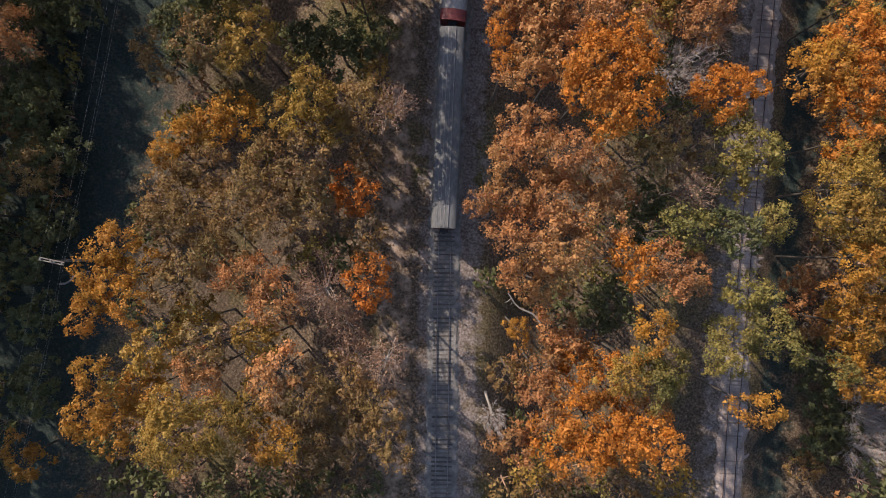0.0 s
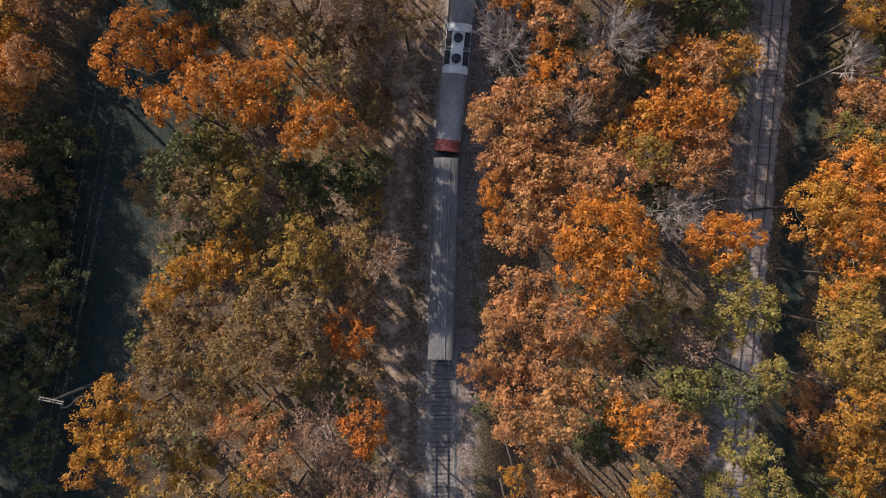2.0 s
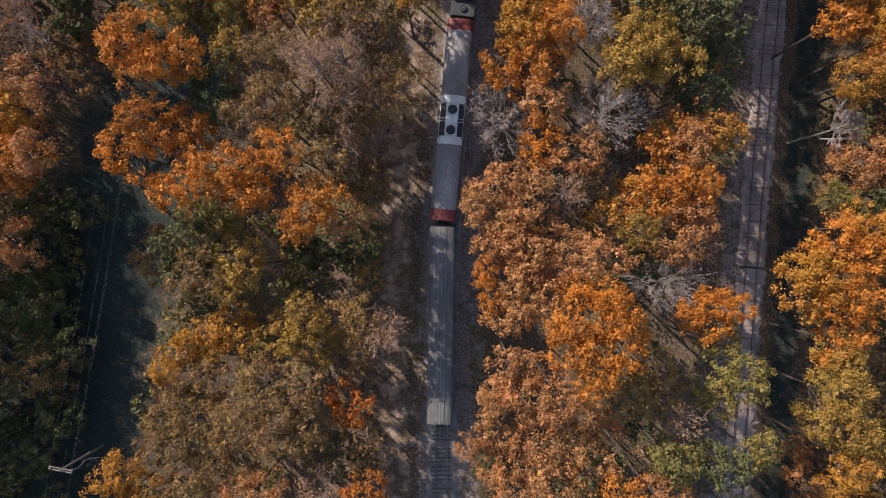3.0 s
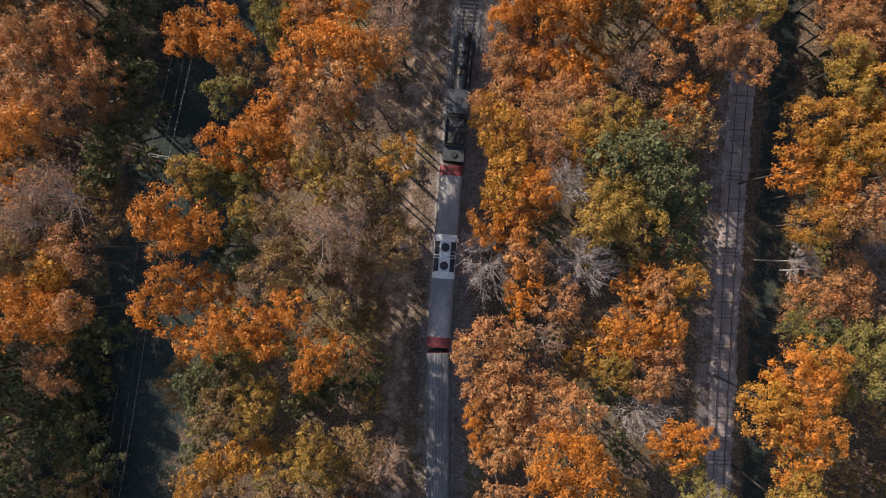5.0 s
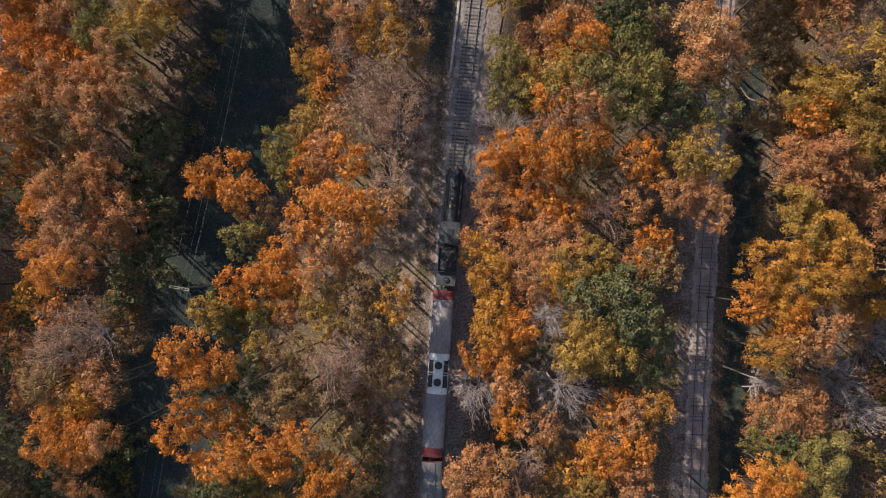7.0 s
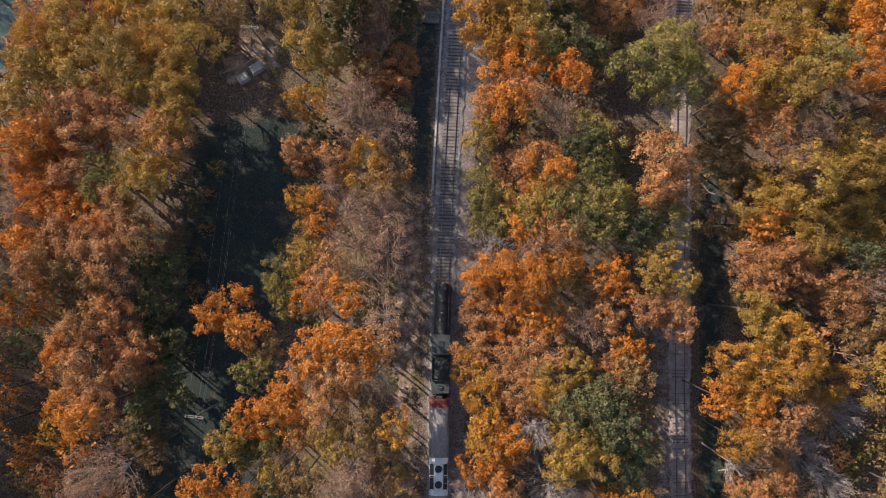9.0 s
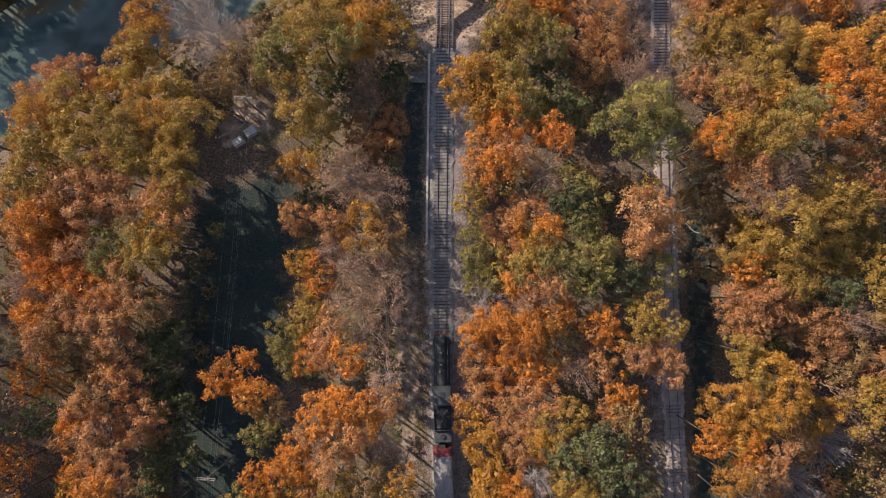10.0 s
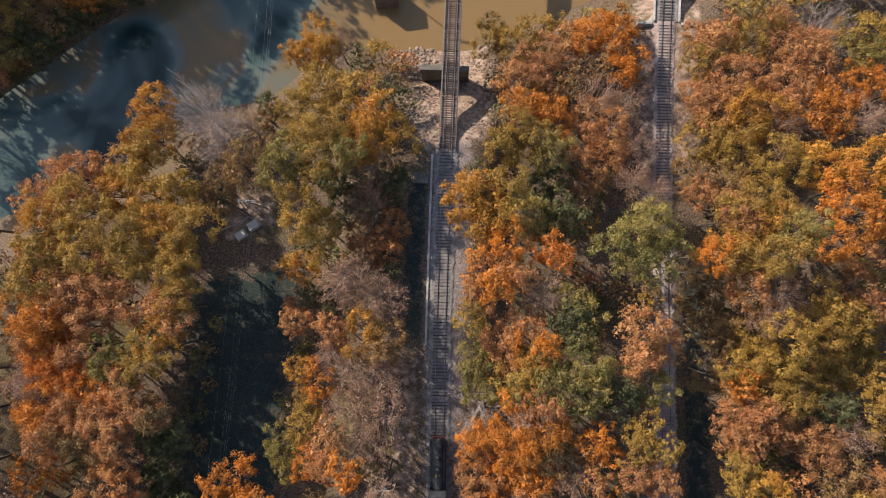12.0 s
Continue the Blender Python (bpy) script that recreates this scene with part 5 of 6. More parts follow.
def wood_of(name, plants, label, category, thin):
    """Many trees that nobody could count, joined into one object; plants are (kind, x, y, top, r)."""
    slots, verts, tris, mats, base_n = [], [], [], [], 0
    trunk_v = np.array([(0.2 * math.cos(a), 0.2 * math.sin(a), z) for z in (-0.02, 1.0) for a in np.linspace(0, 2 * math.pi, 6, endpoint=False)])
    trunk_t = np.array([q for k in range(6) for q in ((k, (k + 1) % 6, (k + 1) % 6 + 6), (k, (k + 1) % 6 + 6, k + 6))])

    def add(v, t, material):
        nonlocal base_n
        if material not in slots:
            slots.append(material)
        verts.append(v)
        tris.append(t + base_n)
        mats.append(np.full(len(t), slots.index(material), np.int32))
        base_n += len(v)

    rng = random.Random(name)
    for kind, x, y, top, r in plants:
        size = 0 if r < 3.2 else 1 if r < 4.7 else 2
        lv, lt, wv, wt, split = tree_arrays(kind, size, rng.randrange(3), thin)
        g = ground_at(x, y)
        mid = max(top - 1.2 * r, g + 0.9 * r)
        m = np.array(pose(0, 0, 0, rng.uniform(-8, 8), rng.uniform(-8, 8), rng.uniform(0, 360)).to_3x3()) * (r / SIZES[size]) * np.array([1, 1, 1.3])
        off = np.array([x, y, mid])
        add(lv @ m.T + off, lt, LEAF[kind])
        wv2 = wv @ m.T + off
        add(wv2, wt, KINDS[kind][4])
        low = max(mid - 0.85 * r - g, 0.3)
        add(trunk_v * np.array([0.4 + 0.15 * r, 0.4 + 0.15 * r, low]) + np.array([x, y, g]), trunk_t, BARK)
    me = triangles(name, np.concatenate(verts), np.concatenate(tris))
    for s in slots:
        me.materials.append(s)
    me.polygons.foreach_set("material_index", np.concatenate(mats))
    return tagged(new(name, me), label, category, kind="stuff")


# the lower growth between the tall trees, then the wood round about
fill_rng = random.Random(21)


def grow(tries, x0, x1, y0, y1, rs, tops, kinds, slack, outer=False):
    plants = []
    for _ in range(tries):
        x, y, r = fill_rng.uniform(x0, x1), fill_rng.uniform(y0, y1), fill_rng.uniform(*rs)
        inside = -64 < x < 90 and -36 < y < 142
        w = x - float(wire_x(y))
        if tops[1] > 10 and not outer and y < 100 and -9 - 0.4 * r < w < 9 + 0.4 * r:
            continue
        if outer and slack == 0.5 and y < float(far_shore(x)) + 0.8:
            continue
        if tops[1] > 5.5 and -24 < x - float(main_x(y)) < 0 and 25 < y < 88:
            continue
        if tops[1] > 10 and (x + 26) ** 2 + (y - 116) ** 2 < 120:
            continue
        if outer == inside and slack != 0.5 or not clear_land(x, y, r) or crowded(x, y, r, slack):
            continue
        k = kinds
        if x < -36 and y < 34:
            # darker kinds put the shade of this corner into their leaves
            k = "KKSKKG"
        elif x < -36 and tops[1] > 10:
            k = "RORSYKB"
        elif x > 60 and y > 50 and tops[1] > 10:
            k = "VYRVGSB"
        # taller here: unseen western trees, for the shade they throw, and the eastern fill
        extra = 4 if outer and x < -60 else 4 if x > 58 and y > 50 and tops[1] > 10 else 0
        g = ground_at(x, y)
        top = g + fill_rng.uniform(*tops) + extra
        plants.append((fill_rng.choice(k), x, y, top, r))
        PLANTED.append((x, y, r, top))
    return plants


middle = grow(2600, -64, 90, -36, 142, (2.2, 3.4), (6.5, 10.5), "SSBRKSSV", 0.62)
middle += grow(900, -64, -31, 34, 108, (2.6, 3.6), (11, 16), "SRSKB", 0.6)
wood_of("understorey", middle, "lower brown and russet trees filling the gaps in the wood", "understorey trees", 0.22)
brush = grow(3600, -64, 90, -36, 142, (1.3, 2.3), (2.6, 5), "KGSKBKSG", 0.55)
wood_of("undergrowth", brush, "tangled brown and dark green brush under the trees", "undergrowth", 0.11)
edge = grow(700, -92, -64, 50, 125, (4.0, 5.4), (14, 20), "ORYVGSR", 0.58, True)
# unseen trees on the western rise, added to shade the wires' aisle
edge += grow(400, -90, -64, -12, 50, (4.4, 5.6), (17, 22), "KGKSRG", 0.6, True)
edge += grow(500, 90, 100, 20, 160, (4.0, 5.4), (16, 22), "VYRVGSRO", 0.62, True)
outer = grow(1900, -100, 125, -70, 225, (4.4, 5.8), (17, 24), "ORYVGSR", 0.66, True)
edge += grow(500, -90, -24, 136, 190, (3.6, 5.2), (11, 16), "KVSKOG", 0.5, True)
wood_of("woodland_edge", edge, "dense autumn wood along the river and the railway", "woodland", 0.26)
wood_of("surrounding_wood", outer, "autumn wood round about the railway", "woodland", 0.04)


# ---- train ----
def place_on_rails(y, z=RAIL_Z):
    return pose(float(main_x(y)), y, z + 0.045, 0, 0, heading(main_x, y))


def wheelset(parent, y, r, gauge=1.435):
    ax = part("axle", cylinder(pose(0, y, r, 0, 90, 0), 0.07, 0.07, gauge, 12), DARK_METAL, parent)
    for s in (-0.74, 0.74):
        bm = cylinder(pose(s, y, r, 0, 90, 0), r, r, 0.12, 28)
        cyl(bm, pose(s * 0.93, y, r, 0, 90, 0), r + 0.03, r + 0.03, 0.03, 28)
        w = part("wheel", bm, DARK_METAL, parent)
        part("hub", cylinder(pose(s * 1.06, y, r, 0, 90, 0), r * 0.25, r * 0.2, 0.1, 16), LOCO_BLACK, w)


def roof_shell(length, half, rise, z, y_mid=0.0, thick=0.06, seg=14):
    """A rounded carriage roof lying along y."""
    prof = []
    for i in range(seg + 1):
        a = math.pi * i / seg
        prof.append((-math.cos(a) * half, math.sin(a) ** 0.75 * rise))
    inner = [(x * (1 - thick / half), max(u - thick, -0.02)) for x, u in reversed(prof)]
    prof += inner
    verts, faces, k = [], [], len(prof)
    for y in (y_mid - length / 2, y_mid + length / 2):
        verts += [(a, y, z + u) for a, u in prof]
    for j in range(k):
        faces.append((j, (j + 1) % k, (j + 1) % k + k, j + k))
    for o in (0, k):
        for j in range(seg):
            q = (o + j, o + j + 1, o + k - 2 - j, o + k - 1 - j)
            faces.append(q if o else q[::-1])
    me = mesh_from("roof", verts, faces)
    return me


def steam_locomotive(y_front, y_back):
    mid = (y_front + y_back) / 2
    L = y_front - y_back
    t = thing("steam_locomotive", place_on_rails(mid), "black steam locomotive standing on the track, sooty boiler on top", "locomotive")
    h = L / 2
    cab = 2.6
    boiler_len = L - cab - 1.5
    by = h - 1.2 - boiler_len / 2
    bm = cylinder(pose(0, by, 2.75, 90, 0, 0), 0.92, 0.92, boiler_len, 32)
    smooth(part("boiler", bm, LOCO_BLACK, t), 50)
    smooth(part("smokebox", cylinder(pose(0, h - 1.15, 2.75, 90, 0, 0), 0.97, 0.97, 1.5, 32), LOCO_BLACK, t), 50)
    part("smokebox_door", cylinder(pose(0, h - 0.33, 2.75, -90, 0, 0), 0.78, 0.6, 0.16, 28), LOCO_GREY, t)
    part("headlamp", cylinder(pose(0, h - 0.2, 3.5, -90, 0, 0), 0.2, 0.2, 0.3, 18), BRASS, t)
    for y in np.linspace(by - boiler_len / 2 + 0.5, by + boiler_len / 2 - 0.6, 4):
        smooth(part("boiler_band", cylinder(pose(0, float(y), 2.75, 90, 0, 0), 0.94, 0.94, 0.07, 32), LOCO_GREY, t), 50)
    bm = cylinder(pose(0, h - 1.1, 3.95), 0.3, 0.36, 0.75, 24)
    cyl(bm, pose(0, h - 1.1, 4.34), 0.42, 0.42, 0.08, 24)
    part("chimney", bm, LOCO_BLACK, t, "flared black chimney")
    for y, r in ((h - 3.1, 0.36), (h - 5.0, 0.42)):
        bm = bmesh.new()
        bmesh.ops.create_uvsphere(bm, u_segments=20, v_segments=10, radius=r, matrix=pose(0, y, 3.85) @ Matrix.Diagonal((1, 1, 0.85, 1)))
        cyl(bm, pose(0, y, 3.66), r, r, 0.4, 20)
        smooth(part("dome", bm, LOCO_BLACK, t))
    part("whistle", cylinder(pose(0.25, h - 5.9, 3.95), 0.05, 0.05, 0.45, 10), BRASS, t)
    bm = cylinder(pose(-0.3, h - 6.0, 3.85, 90, 0, 0), 0.2, 0.2, 0.5, 16)
    part("bell", bm, BRASS, t, "dull brass bell")
    part("running_board", boxed(0, by + 0.2, 1.75, 2.7, boiler_len + 1.0, 0.07, 0.01), LOCO_GREY, t)
    for s in (-1.05, 1.05):
        smooth(part("steam_pipe", cylinder(pose(s * 0.92, by + 0.6, 3.15, 90, 0, 0), 0.06, 0.06, boiler_len * 0.8, 10), LOCO_GREY, t))
        smooth(part("air_tank", cylinder(pose(s * 1.05, by - 0.8, 1.98, 90, 0, 0), 0.18, 0.18, 2.2, 16), LOCO_BLACK, t))
        part("cylinder_block", boxed(s * 1.15, h - 1.5, 0.95, 0.62, 1.1, 0.75, 0.1), LOCO_BLACK, t)
        part("side_rod", boxed(s * 0.93, by - 0.4, 0.72, 0.07, 4.6, 0.14, 0.02), RAIL_HEAD, t)
        part("handrail", cylinder(pose(s * 0.98, by, 3.25, 90, 0, 0), 0.02, 0.02, boiler_len, 8), LOCO_GREY, t)
    part("frame_beam", boxed(0, 0.2, 1.2, 1.1, L - 1.0, 0.5, 0.03), LOCO_BLACK, t)
    part("buffer_beam", boxed(0, h - 0.35, 1.15, 2.5, 0.22, 0.5, 0.03), RED_PAINT, t)
    bm = bmesh.new()
    for i in range(9):
        x = -1.0 + 0.25 * i
        cyl(bm, look((x, h - 0.25, 0.9), (x * 0.75, h + 0.35, 0.2)) , 0.03, 0.03, 0.95, 6)
    part("pilot", bm, LOCO_BLACK, t, "slatted pilot")
    cy = -h + cab / 2 + 0.2
    for s in (-1.38, 1.38):
        side = part("cab_side", boxed(s, cy, 2.75, 0.06, cab, 2.0, 0.01), LOCO_BLACK, t)
        for dy in (-0.55, 0.55):
            part("window", boxed(s * 1.012, cy + dy, 3.1, 0.07, 0.75, 0.75, 0.01), GLASS_DARK, side)
    part("cab_front", boxed(0, cy + cab / 2, 2.75, 2.8, 0.06, 2.0, 0.01), LOCO_BLACK, t)
    part("cab_floor", boxed(0, cy, 1.72, 2.8, cab, 0.08, 0.01), LOCO_BLACK, t)
    smooth(part("cab_roof", roof_shell(cab + 0.6, 1.55, 0.42, 3.74, cy - 0.1), LOCO_GREY, t, "dusty grey rounded cab roof"))
    part("roof_hatch", boxed(0, cy, 4.2, 0.9, 1.0, 0.08, 0.02), LOCO_BLACK, t)
    for i in range(4):
        wheelset(t, by + 2.2 - 1.5 * i, 0.68)
    wheelset(t, h - 0.95, 0.4)
    wheelset(t, cy - 0.2, 0.45)
    return t


def tender(y_front, y_back):
    mid, L = (y_front + y_back) / 2, y_front - y_back
    t = thing("tender", place_on_rails(mid), "dark grey tender with coal bunker and water hatch", "tender")
    part("underframe", boxed(0, 0, 1.0, 2.4, L - 0.2, 0.4, 0.03), LOCO_BLACK, t)
    part("tank", boxed(0, 0, 2.15, 2.9, L - 0.3, 1.9, 0.08), LOCO_GREY, t, "dusty dark grey water tank")
    for s in (-1.36, 1.36):
        part("side_plate", boxed(s, 0.9, 3.35, 0.06, L - 2.4, 0.6, 0.015), LOCO_GREY, t)
    part("bulkhead", boxed(0, -L / 2 + 2.2, 3.35, 2.72, 0.06, 0.6, 0.015), LOCO_GREY, t)
    bm = bmesh.new()
    bmesh.ops.create_grid(bm, x_segments=26, y_segments=40, size=0.5, matrix=pose(0, 1.05, 3.2) @ Matrix.Diagonal((2.6, L - 2.9, 1, 1)))
    for v in bm.verts:
        v.co.z += 0.32 * max(0, 1 - (v.co.x / 1.4) ** 2) + 0.12 * noise.noise(v.co * 2.7)
    part("coal_load", bm, COAL, t, "heap of black coal")
    hatch = part("water_hatch", cylinder(pose(0, -L / 2 + 1.1, 3.2), 0.42, 0.42, 0.2, 24), LOCO_BLACK, t)
    part("hatch_handle", boxed(0, -L / 2 + 1.1, 3.33, 0.5, 0.05, 0.06, 0.01), RAIL_HEAD, hatch)
    part("ladder_rail", cylinder(pose(1.2, -L / 2 + 0.12, 2.5), 0.025, 0.025, 1.6, 8), LOCO_BLACK, t)
    for y in (L / 2 - 0.9, L / 2 - 2.3, -L / 2 + 2.3, -L / 2 + 0.9):
        wheelset(t, y, 0.42)
    return t


def coach(y_front, y_back):
    mid, L = (y_front + y_back) / 2, y_front - y_back
    t = thing("passenger_coach", place_on_rails(mid), "red passenger coach with weathered silver roof and white cooling unit", "railway coach")
    h = L / 2
    part("underframe", boxed(0, 0, 0.95, 2.5, L - 0.4, 0.35, 0.03), DARK_METAL, t)
    for s in (-1.47, 1.47):
        side = part("side_wall", boxed(s, 0, 2.35, 0.08, L - 0.7, 2.5, 0.015), RED_PAINT, t)
        n = 18
        for i in range(n):
            y = -h + 2.2 + (L - 4.4) * i / (n - 1)
            part("window", boxed(s * 1.03, y, 2.7, 0.03, 0.95, 0.8, 0.01), GLASS_DARK, side)
    part("floor_plate", boxed(0, 0, 1.16, 2.86, L - 0.8, 0.06, 0.01), DARK_METAL, t)
    cap = 1.35
    u0, u1 = h - 9.2, h - 15.0
    for a, b_ in ((h - cap, u0), (u1, -h + cap)):
        smooth(part("roof", roof_shell(a - b_, 1.54, 0.68, 3.6, (a + b_) / 2), ROOF_SILVER, t, "weathered silver roof"), 45)
        y = b_ + 1.1
        while y < a - 0.5:
            smooth(part("roof_seam", roof_shell(0.06, 1.55, 0.695, 3.6, y, 0.03), ROOF_SILVER, t), 45)
            y += 1.83
    for s in (1, -1):
        smooth(part("end_roof", roof_shell(cap, 1.55, 0.66, 3.6, s * (h - cap / 2)), RED_PAINT, t, "faded red roof end"), 45)
        wall = part("end_wall", boxed(0, s * (h - 0.3), 2.4, 2.86, 0.08, 2.5, 0.02), RED_PAINT, t)
        part("gangway", boxed(0, s * (h - 0.02), 2.2, 1.0, 0.5, 2.1, 0.06), DARK_METAL, wall, "dark rubber gangway")
        part("coupler", boxed(0, s * (h + 0.1), 0.85, 0.3, 0.7, 0.25, 0.05), DARK_METAL, t)
    um, ul = (u0 + u1) / 2, u0 - u1
    unit_ob = part("cooling_unit", boxed(0, um, 3.78, 2.94, ul, 0.36, 0.03), ROOF_WHITE, t, "white roof-mounted cooling unit")
    for s in (1, -1):
        smooth(part("fairing", roof_shell(0.95, 1.5, 0.78, 3.6, um + s * (ul / 2 - 0.45)), ROOF_WHITE, unit_ob, "rounded white fairing"), 45)
    part("spine", boxed(0, um, 4.12, 1.42, ul - 1.9, 0.36, 0.05), ROOF_WHITE, unit_ob)
    for s in (1, -1):
        cyf = um + s * 1.22
        ring = bmesh.new()
        bmesh.ops.create_circle(ring, cap_ends=False, segments=36, radius=0.6, matrix=pose(0, cyf, 4.38))
        g = bmesh.ops.extrude_edge_only(ring, edges=ring.edges[:])
        top = [v for v in g["geom"] if isinstance(v, bmesh.types.BMVert)]
        for v in top:
            v.co.z -= 0.1
        bmesh.ops.solidify(ring, geom=ring.faces[:], thickness=0.05)
        fan = part("fan_ring", ring, LOCO_GREY, unit_ob)
        part("fan_well", cylinder(pose(0, cyf, 4.31), 0.56, 0.56, 0.03, 36), DARK_METAL, fan, "dark fan opening")
        part("fan_hub", cylinder(pose(0, cyf, 4.37), 0.13, 0.13, 0.06, 16), LOCO_GREY, fan)
        for i in range(6):
            bm = boxed(0.33, 0, 0, 0.4, 0.2, 0.015, 0.004)
            bm.transform(pose(0, cyf, 4.355, 0, 0, 60 * i) @ pose(0, 0, 0, 14, 0, 0))
            part("fan_blade", bm, LOCO_GREY, fan)
        for side in (-1, 1):
            gx0 = side * 1.09
            grille = part("grille", boxed(gx0, cyf, 4.0, 0.66, 1.95, 0.08, 0.01), DARK_METAL, unit_ob, "dark side grille")
            for i in range(9):
                part("slat", boxed(gx0, cyf - 0.88 + 0.22 * i, 4.055, 0.62, 0.05, 0.05, 0.008), LOCO_GREY, grille)
    part("divider", boxed(0, um, 4.1, 2.8, 0.22, 0.3, 0.03), LOCO_GREY, unit_ob)
    for s in (1, -1):
        for dy in (-1.3, 1.3):
            wheelset(t, s * (h - 3.6) + dy, 0.46)
        part("bogie", boxed(0, s * (h - 3.6), 0.62, 2.2, 3.6, 0.3, 0.05), DARK_METAL, t)
    return t


def ribbed_coach(y_front, y_back):
    mid, L = (y_front + y_back) / 2, y_front - y_back
    t = thing("passenger_coach", place_on_rails(mid), "passenger coach with dark grey roof ribbed along its length", "railway coach")
    h = L / 2
    part("underframe", boxed(0, 0, 0.95, 2.5, L - 0.4, 0.35, 0.03), DARK_METAL, t)
    for s in (-1.47, 1.47):
        side = part("side_wall", boxed(s, 0, 2.35, 0.08, L - 0.7, 2.5, 0.015), RED_PAINT, t)
        for i in range(16):
            part("window", boxed(s * 1.03, -h + 2.4 + (L - 4.8) * i / 15, 2.7, 0.03, 1.0, 0.8, 0.01), GLASS_DARK, side)
    part("floor_plate", boxed(0, 0, 1.16, 2.86, L - 0.8, 0.06, 0.01), DARK_METAL, t)
    roof = part("roof", roof_shell(L - 0.5, 1.54, 0.6, 3.6), ROOF_GREY, t, "dark grey weathered roof")
    smooth(roof, 45)
    part("roof_deck", boxed(0, 0, 4.2, 0.86, L - 0.8, 0.14, 0.03), ROOF_GREY, roof)
    for x, w, z in ((-0.44, 0.06, 4.25), (0.44, 0.06, 4.25), (0.0, 0.05, 4.275), (-0.85, 0.04, 4.125)):
        part("roof_rib", boxed(x, 0, z, w, L - 0.7, 0.07, 0.015), ROOF_SILVER, roof, "pale metal rib")
    for s in (1, -1):
        wall = part("end_wall", boxed(0, s * (h - 0.3), 2.4, 2.86, 0.08, 2.5, 0.02), RED_PAINT, t)
        part("gangway", boxed(0, s * (h - 0.02), 2.2, 1.0, 0.5, 2.1, 0.06), DARK_METAL, wall, "dark rubber gangway")
        part("coupler", boxed(0, s * (h + 0.05), 0.85, 0.3, 0.6, 0.25, 0.05), DARK_METAL, t)
        for dy in (-1.3, 1.3):
            wheelset(t, s * (h - 3.6) + dy, 0.46)
        part("bogie", boxed(0, s * (h - 3.6), 0.62, 2.2, 3.6, 0.3, 0.05), DARK_METAL, t)
    return t


steam_locomotive(69.2, 57.9)
tender(57.6, 51.4)
coach(51.0, 26.85)
ribbed_coach(26.45, 2.2)


# ---- power line ----
def utility_pole(y, top):
    x = float(wire_x(y))
    z = ground_at(x, y)
    t = thing("utility_pole", pose(x, y, z, 0, 0, heading(wire_x, y)), "grey wooden utility pole with a double crossarm", "utility pole", "poles of the power line")
    H = top - z
    smooth(part("pole", cylinder(pose(0, 0, H / 2 - 0.1), 0.17, 0.11, H + 0.2, 14), POLE_WOOD, t))
    for dy in (-0.14, 0.14):
        part("crossarm", boxed(0, dy, H - 0.35, 2.9, 0.1, 0.13, 0.01), POLE_WOOD, t, "pale crossarm")
    for s in (-1, 1):
        bm = boxed(0, 0, 0, 0.05, 0.03, 1.1, 0.005)
        bm.transform(pose(s * 0.4, 0.16, H - 0.75, 0, s * 42, 0))
        part("brace", bm, GIRDER, t)
    for dx in (-1.3, 0.35, 1.3):
        part("insulator", cylinder(pose(dx, 0, H - 0.16), 0.07, 0.05, 0.24, 12), INSULATOR, t)
    return t


POLES = [(-56, 13.5), (-1.4, 12.0), (53, 14.9), (112, 13.0), (170, 14.0), (228, 16.0)]
for y, top in POLES:
    utility_pole(y, top)
for (ya, ta), (yb, tb) in zip(POLES, POLES[1:]):
    for k, dx in enumerate((-1.3, 0.35, 1.3, 0.12)):
        drop = 0.05 if k < 3 else 2.6
        pts = []
        for i in range(25):
            f = i / 24
            y = ya + (yb - ya) * f
            x = float(wire_x(ya)) * (1 - f) + float(wire_x(yb)) * f
            pts.append((np.array([x + dx, y, ta * (1 - f) + tb * f - drop - 4.4 * f * (1 - f)]), 0.007))
        w = part("power_line", tubes("power_line", [pts], 4), WIRE, None)
        tagged(w, "thin sagging power line wire between poles", "wire", "wires of the power line")


# ---- small things ----
def pale_box(x, y, sx, sy, sz, turn, label):
    z = ground_at(x, y)
    t = thing("equipment_box", pose(x, y, z, 0, 0, turn), label, "equipment box", "boxes in the clearing")
    part("body", boxed(0, 0, sz / 2, sx, sy, sz, 0.04), PALE_BOX, t)
    part("lid", boxed(0, 0, sz + 0.03, sx + 0.12, sy + 0.12, 0.07, 0.02), PALE_BOX, t)
    part("plinth", boxed(0, 0, 0.02, sx + 0.3, sy + 0.3, 0.16, 0.02), CONCRETE, t)


pale_box(-21.9, 109.3, 1.9, 1.3, 1.1, 24, "pale metal equipment box on a concrete plinth")
pale_box(-24.4, 107.9, 1.7, 1.2, 0.9, 24, "pale dented metal equipment box beside brush")


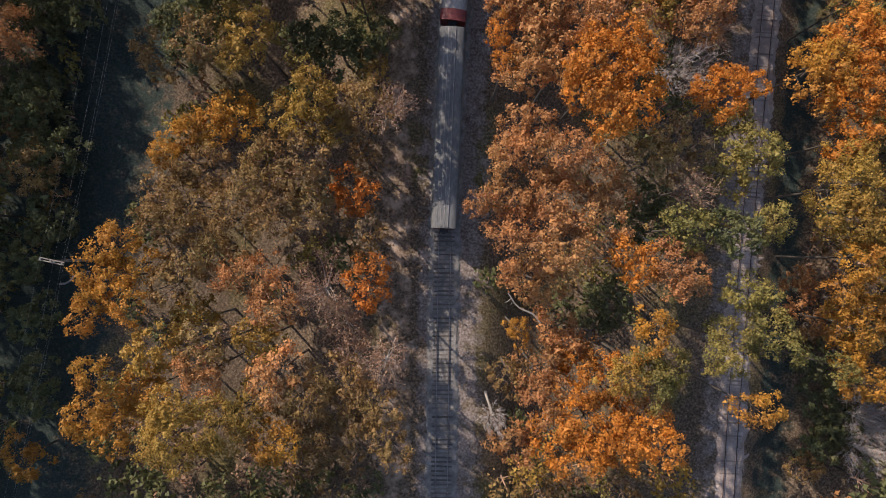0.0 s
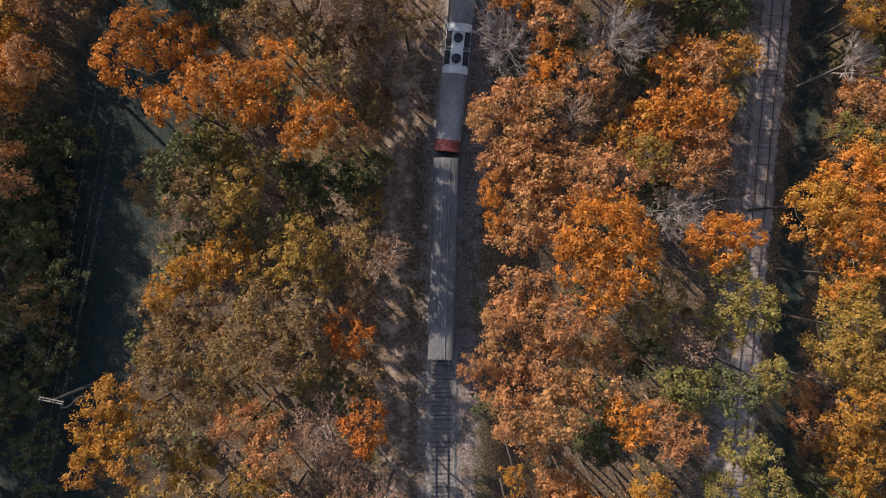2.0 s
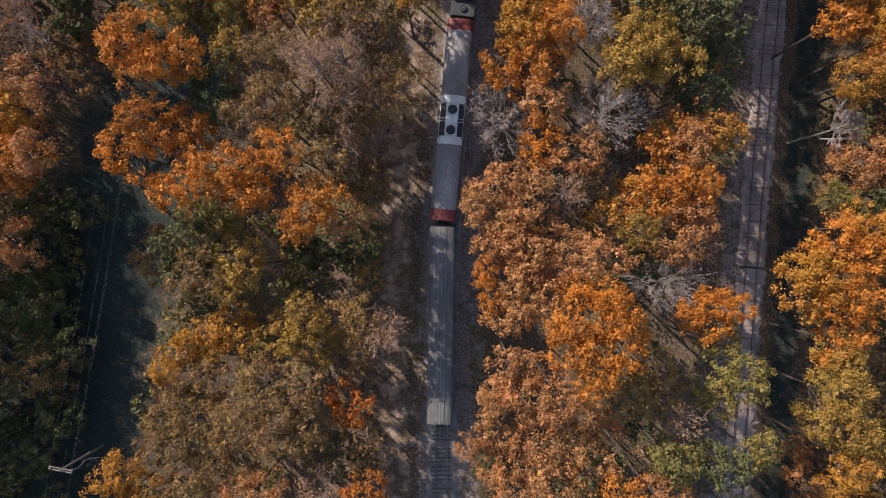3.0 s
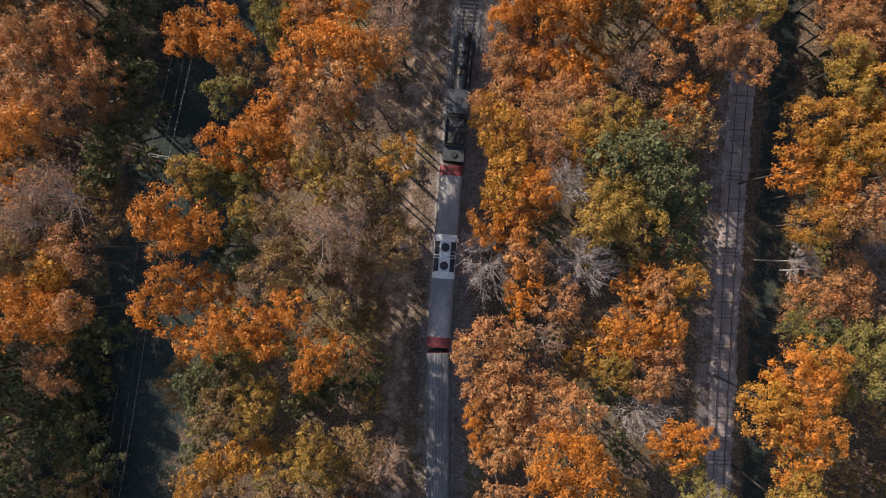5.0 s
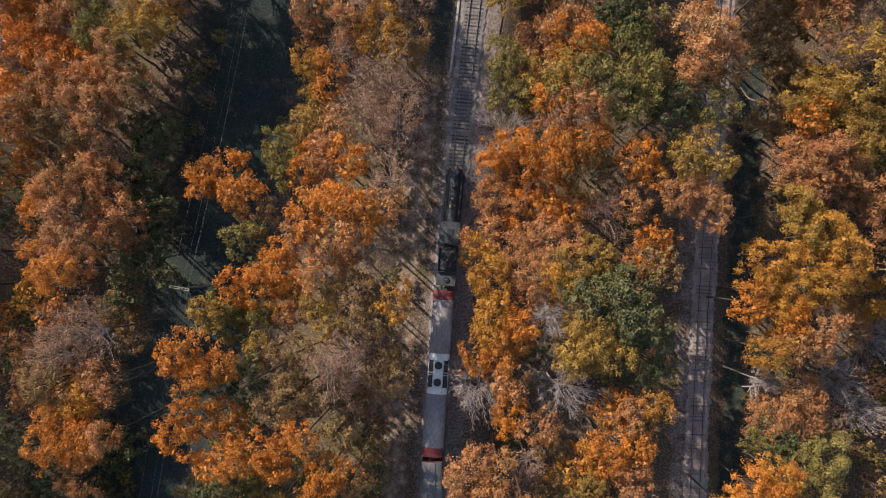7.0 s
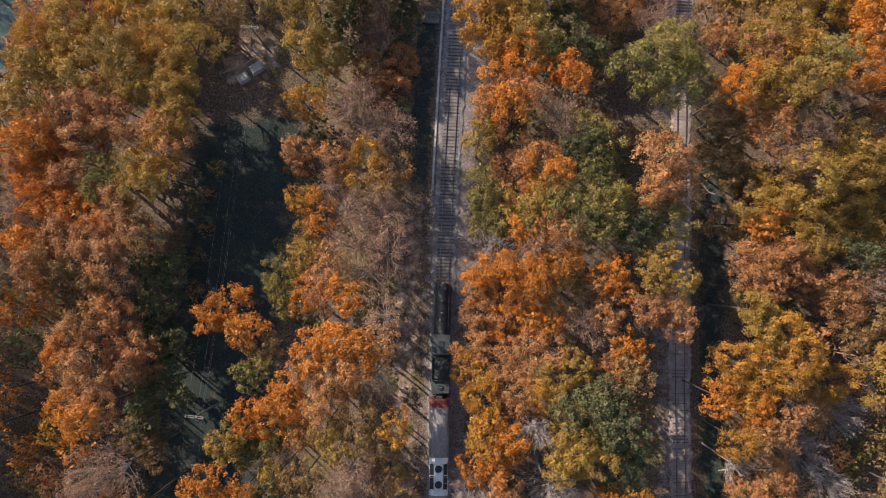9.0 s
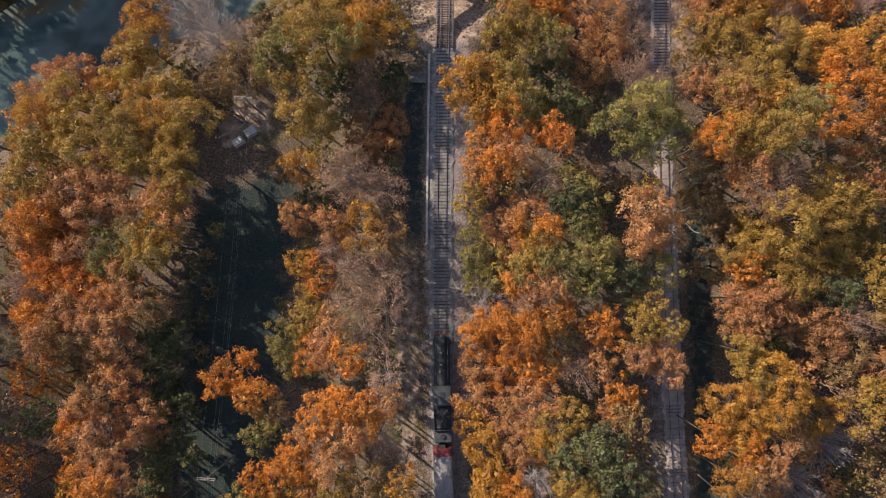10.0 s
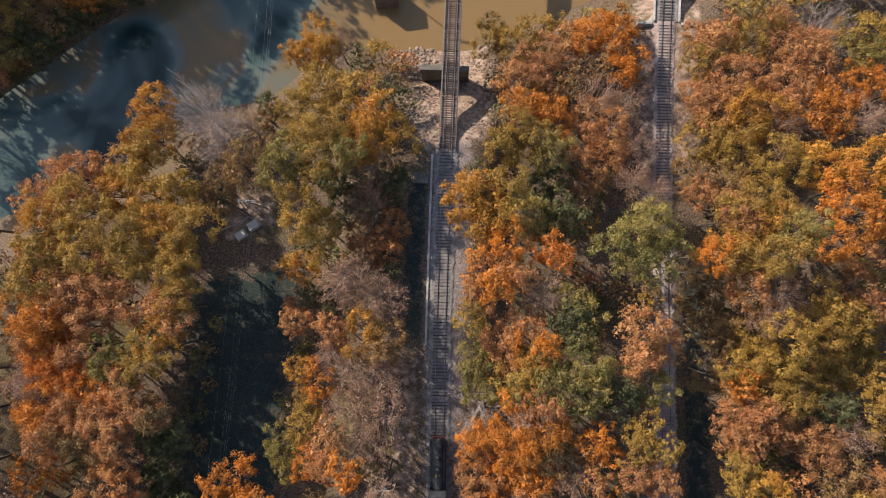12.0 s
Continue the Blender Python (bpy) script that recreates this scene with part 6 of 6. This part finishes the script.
def log(x, y, length, r, turn, tilt, pale=True, z=None, label="fallen pale tree trunk lying in the wood"):
    z = ground_at(x, y) + r if z is None else z
    rng = np.random.default_rng(int(abs(x * 31 + y * 7)))
    pts = [(np.array([length * (i / 7 - 0.5), 0.25 * math.sin(i * 1.1 + x), 0.04 * math.sin(i)]), r * (1 - 0.08 * i)) for i in range(8)]
    lines = [pts]
    for i in (3, 5, 6):
        a = pts[i][0]
        b = a + np.array([0.6, rng.choice([-1, 1]) * rng.uniform(0.5, 1.2), 0.5]) * length * 0.15
        lines.append([(a, r * 0.4), (a * 0.4 + b * 0.6 + rng.normal(0, 0.1, 3), r * 0.25), (b, r * 0.08)])
    ob = part("fallen_log", tubes("fallen_log", lines, 8), PALE_BARK if pale else BARK, None)
    ob.matrix_world = pose(x, y, z, 0, -tilt, turn)
    smooth(ob)
    tagged(ob, label, "log", "fallen logs")
    return ob


log(24.0, 1.5, 4.5, 0.16, 160, 12, z=8.0)
log(50.5, 35.0, 9.0, 0.2, 172, 6, z=9.0)
log(51.0, 25.5, 6.0, 0.22, 160, 8, z=9.0)
log(-27.5, 115.5, 15.0, 0.16, 138, 22, pale=False, z=4.5, label="leaning dead tree with dark bare trunk")
log(-23.0, 124.0, 12.0, 0.14, 135, 24, pale=False, z=2.0, label="leaning dead tree with dark bare trunk")
log(-43.8, 62.9, 6.0, 0.12, 20, 6, z=5.0)
log(-47.3, -3.6, 4.5, 0.14, 25, 5)
log(9.3, -6.9, 5.5, 0.13, 140, 14, z=11.0)
log(54.5, 80.0, 5.0, 0.12, 140, 4)
log(-23.8, 110.5, 8.6, 0.13, 22, 3, z=1.6, label="pale bare trunk lying across the clearing")
log(-22.0, 110.2, 12.5, 0.12, 135, 5, pale=False, z=1.5, label="dark fallen trunk lying across the clearing")


def concrete_cover(x, y, sx, sy, turn):
    z = ground_at(x, y)
    t = thing("concrete_cover", pose(x, y, z, 0, 0, turn), "low weathered concrete pit cover beside the track", "pit cover")
    part("slab", boxed(0, 0, 0.1, sx, sy, 0.3, 0.03), DARK_CONCRETE, t)
    for s in (-1, 1):
        part("rim", boxed(s * (sx / 2 - 0.1), 0, 0.3, 0.18, sy, 0.14, 0.02), DARK_CONCRETE, t)
        part("rim", boxed(0, s * (sy / 2 - 0.1), 0.3, sx - 0.38, 0.18, 0.14, 0.02), DARK_CONCRETE, t)


concrete_cover(9.2, 113.2, 2.6, 1.9, -9)


# riprap along the bank under the bridge
rock_rng = random.Random(4)


def rock_mesh(seed):
    bm = bmesh.new()
    bmesh.ops.create_icosphere(bm, subdivisions=1, radius=0.54)
    for v in bm.verts:
        v.co *= 1 + 0.35 * noise.noise(v.co * 2.2 + Vector((seed * 7.1, 0, 0)))
        v.co.z *= 0.7
    for f in (0.33, -0.3):
        bmesh.ops.bisect_plane(bm, geom=bm.verts[:] + bm.edges[:] + bm.faces[:], plane_co=(f, 0, 0.05), plane_no=(math.copysign(1, f), 0.3, 0.4), clear_outer=True)
    bmesh.ops.holes_fill(bm, edges=bm.edges[:])
    me = bpy.data.meshes.new("rock")
    bm.to_mesh(me)
    bm.free()
    me.materials.append(ROCK)
    return me


rocks = thing("riprap", Matrix(), "pale broken riprap rocks on the river bank", "rocks", kind="structure")
ROCKS = [rock_mesh(i) for i in range(6)]
for _ in range(330):
    y = rock_rng.uniform(121, 142.5)
    x = float(main_x(y)) + rock_rng.triangular(-13, -2.4, -7.0) if rock_rng.random() < 0.78 else float(main_x(y)) + rock_rng.uniform(3.5, 9)
    if y > float(near_shore(x)) + 0.6 or abs(y - 133.0) < 1.2:
        continue
    s = rock_rng.uniform(0.4, 1.1) * (1.25 if y > 134 else 0.8)
    r = part("rock", rock_rng.choice(ROCKS), None, rocks)
    r.matrix_world = pose(x, y, ground_at(x, y) + 0.16 * s, rock_rng.uniform(-25, 25), rock_rng.uniform(-25, 25), rock_rng.uniform(0, 360)) @ Matrix.Diagonal((s, s * 0.85, s * 0.8, 1))

# the small rubble between them, too fine to count
rub = np.random.default_rng(6)
n = 2600
ry = rub.uniform(119, 142, n)
rx = main_x(ry) + np.where(rub.random(n) < 0.7, rub.uniform(-12, -1, n), rub.uniform(1, 9, n))
keep = ry < near_shore(rx) + 0.4
rx, ry = rx[keep], ry[keep]
rz, rs = height(rx, ry), rub.uniform(0.08, 0.28, len(rx))
dirs = np.array([(1, 0, 0), (-0.5, 0.87, 0), (-0.5, -0.87, 0), (0, 0, 1), (0, 0, -1)])
verts = np.stack([rx, ry, rz + 0.03], -1)[:, None, :] + (dirs[None] * rub.uniform(0.6, 1.3, (len(rx), 5, 1))) * rs[:, None, None] * np.array([1, 1, 0.7])
tri = np.array([(0, 1, 3), (1, 2, 3), (2, 0, 3), (1, 0, 4), (2, 1, 4), (0, 2, 4)])
rubble_mesh = triangles("rubble", verts.reshape(-1, 3), (np.arange(len(rx))[:, None, None] * 5 + tri[None]).reshape(-1, 3))
rubble_mesh.materials.append(ROCK)
tagged(new("rubble", rubble_mesh), "small broken stones strewn over the sandy bank", "rubble", kind="stuff")
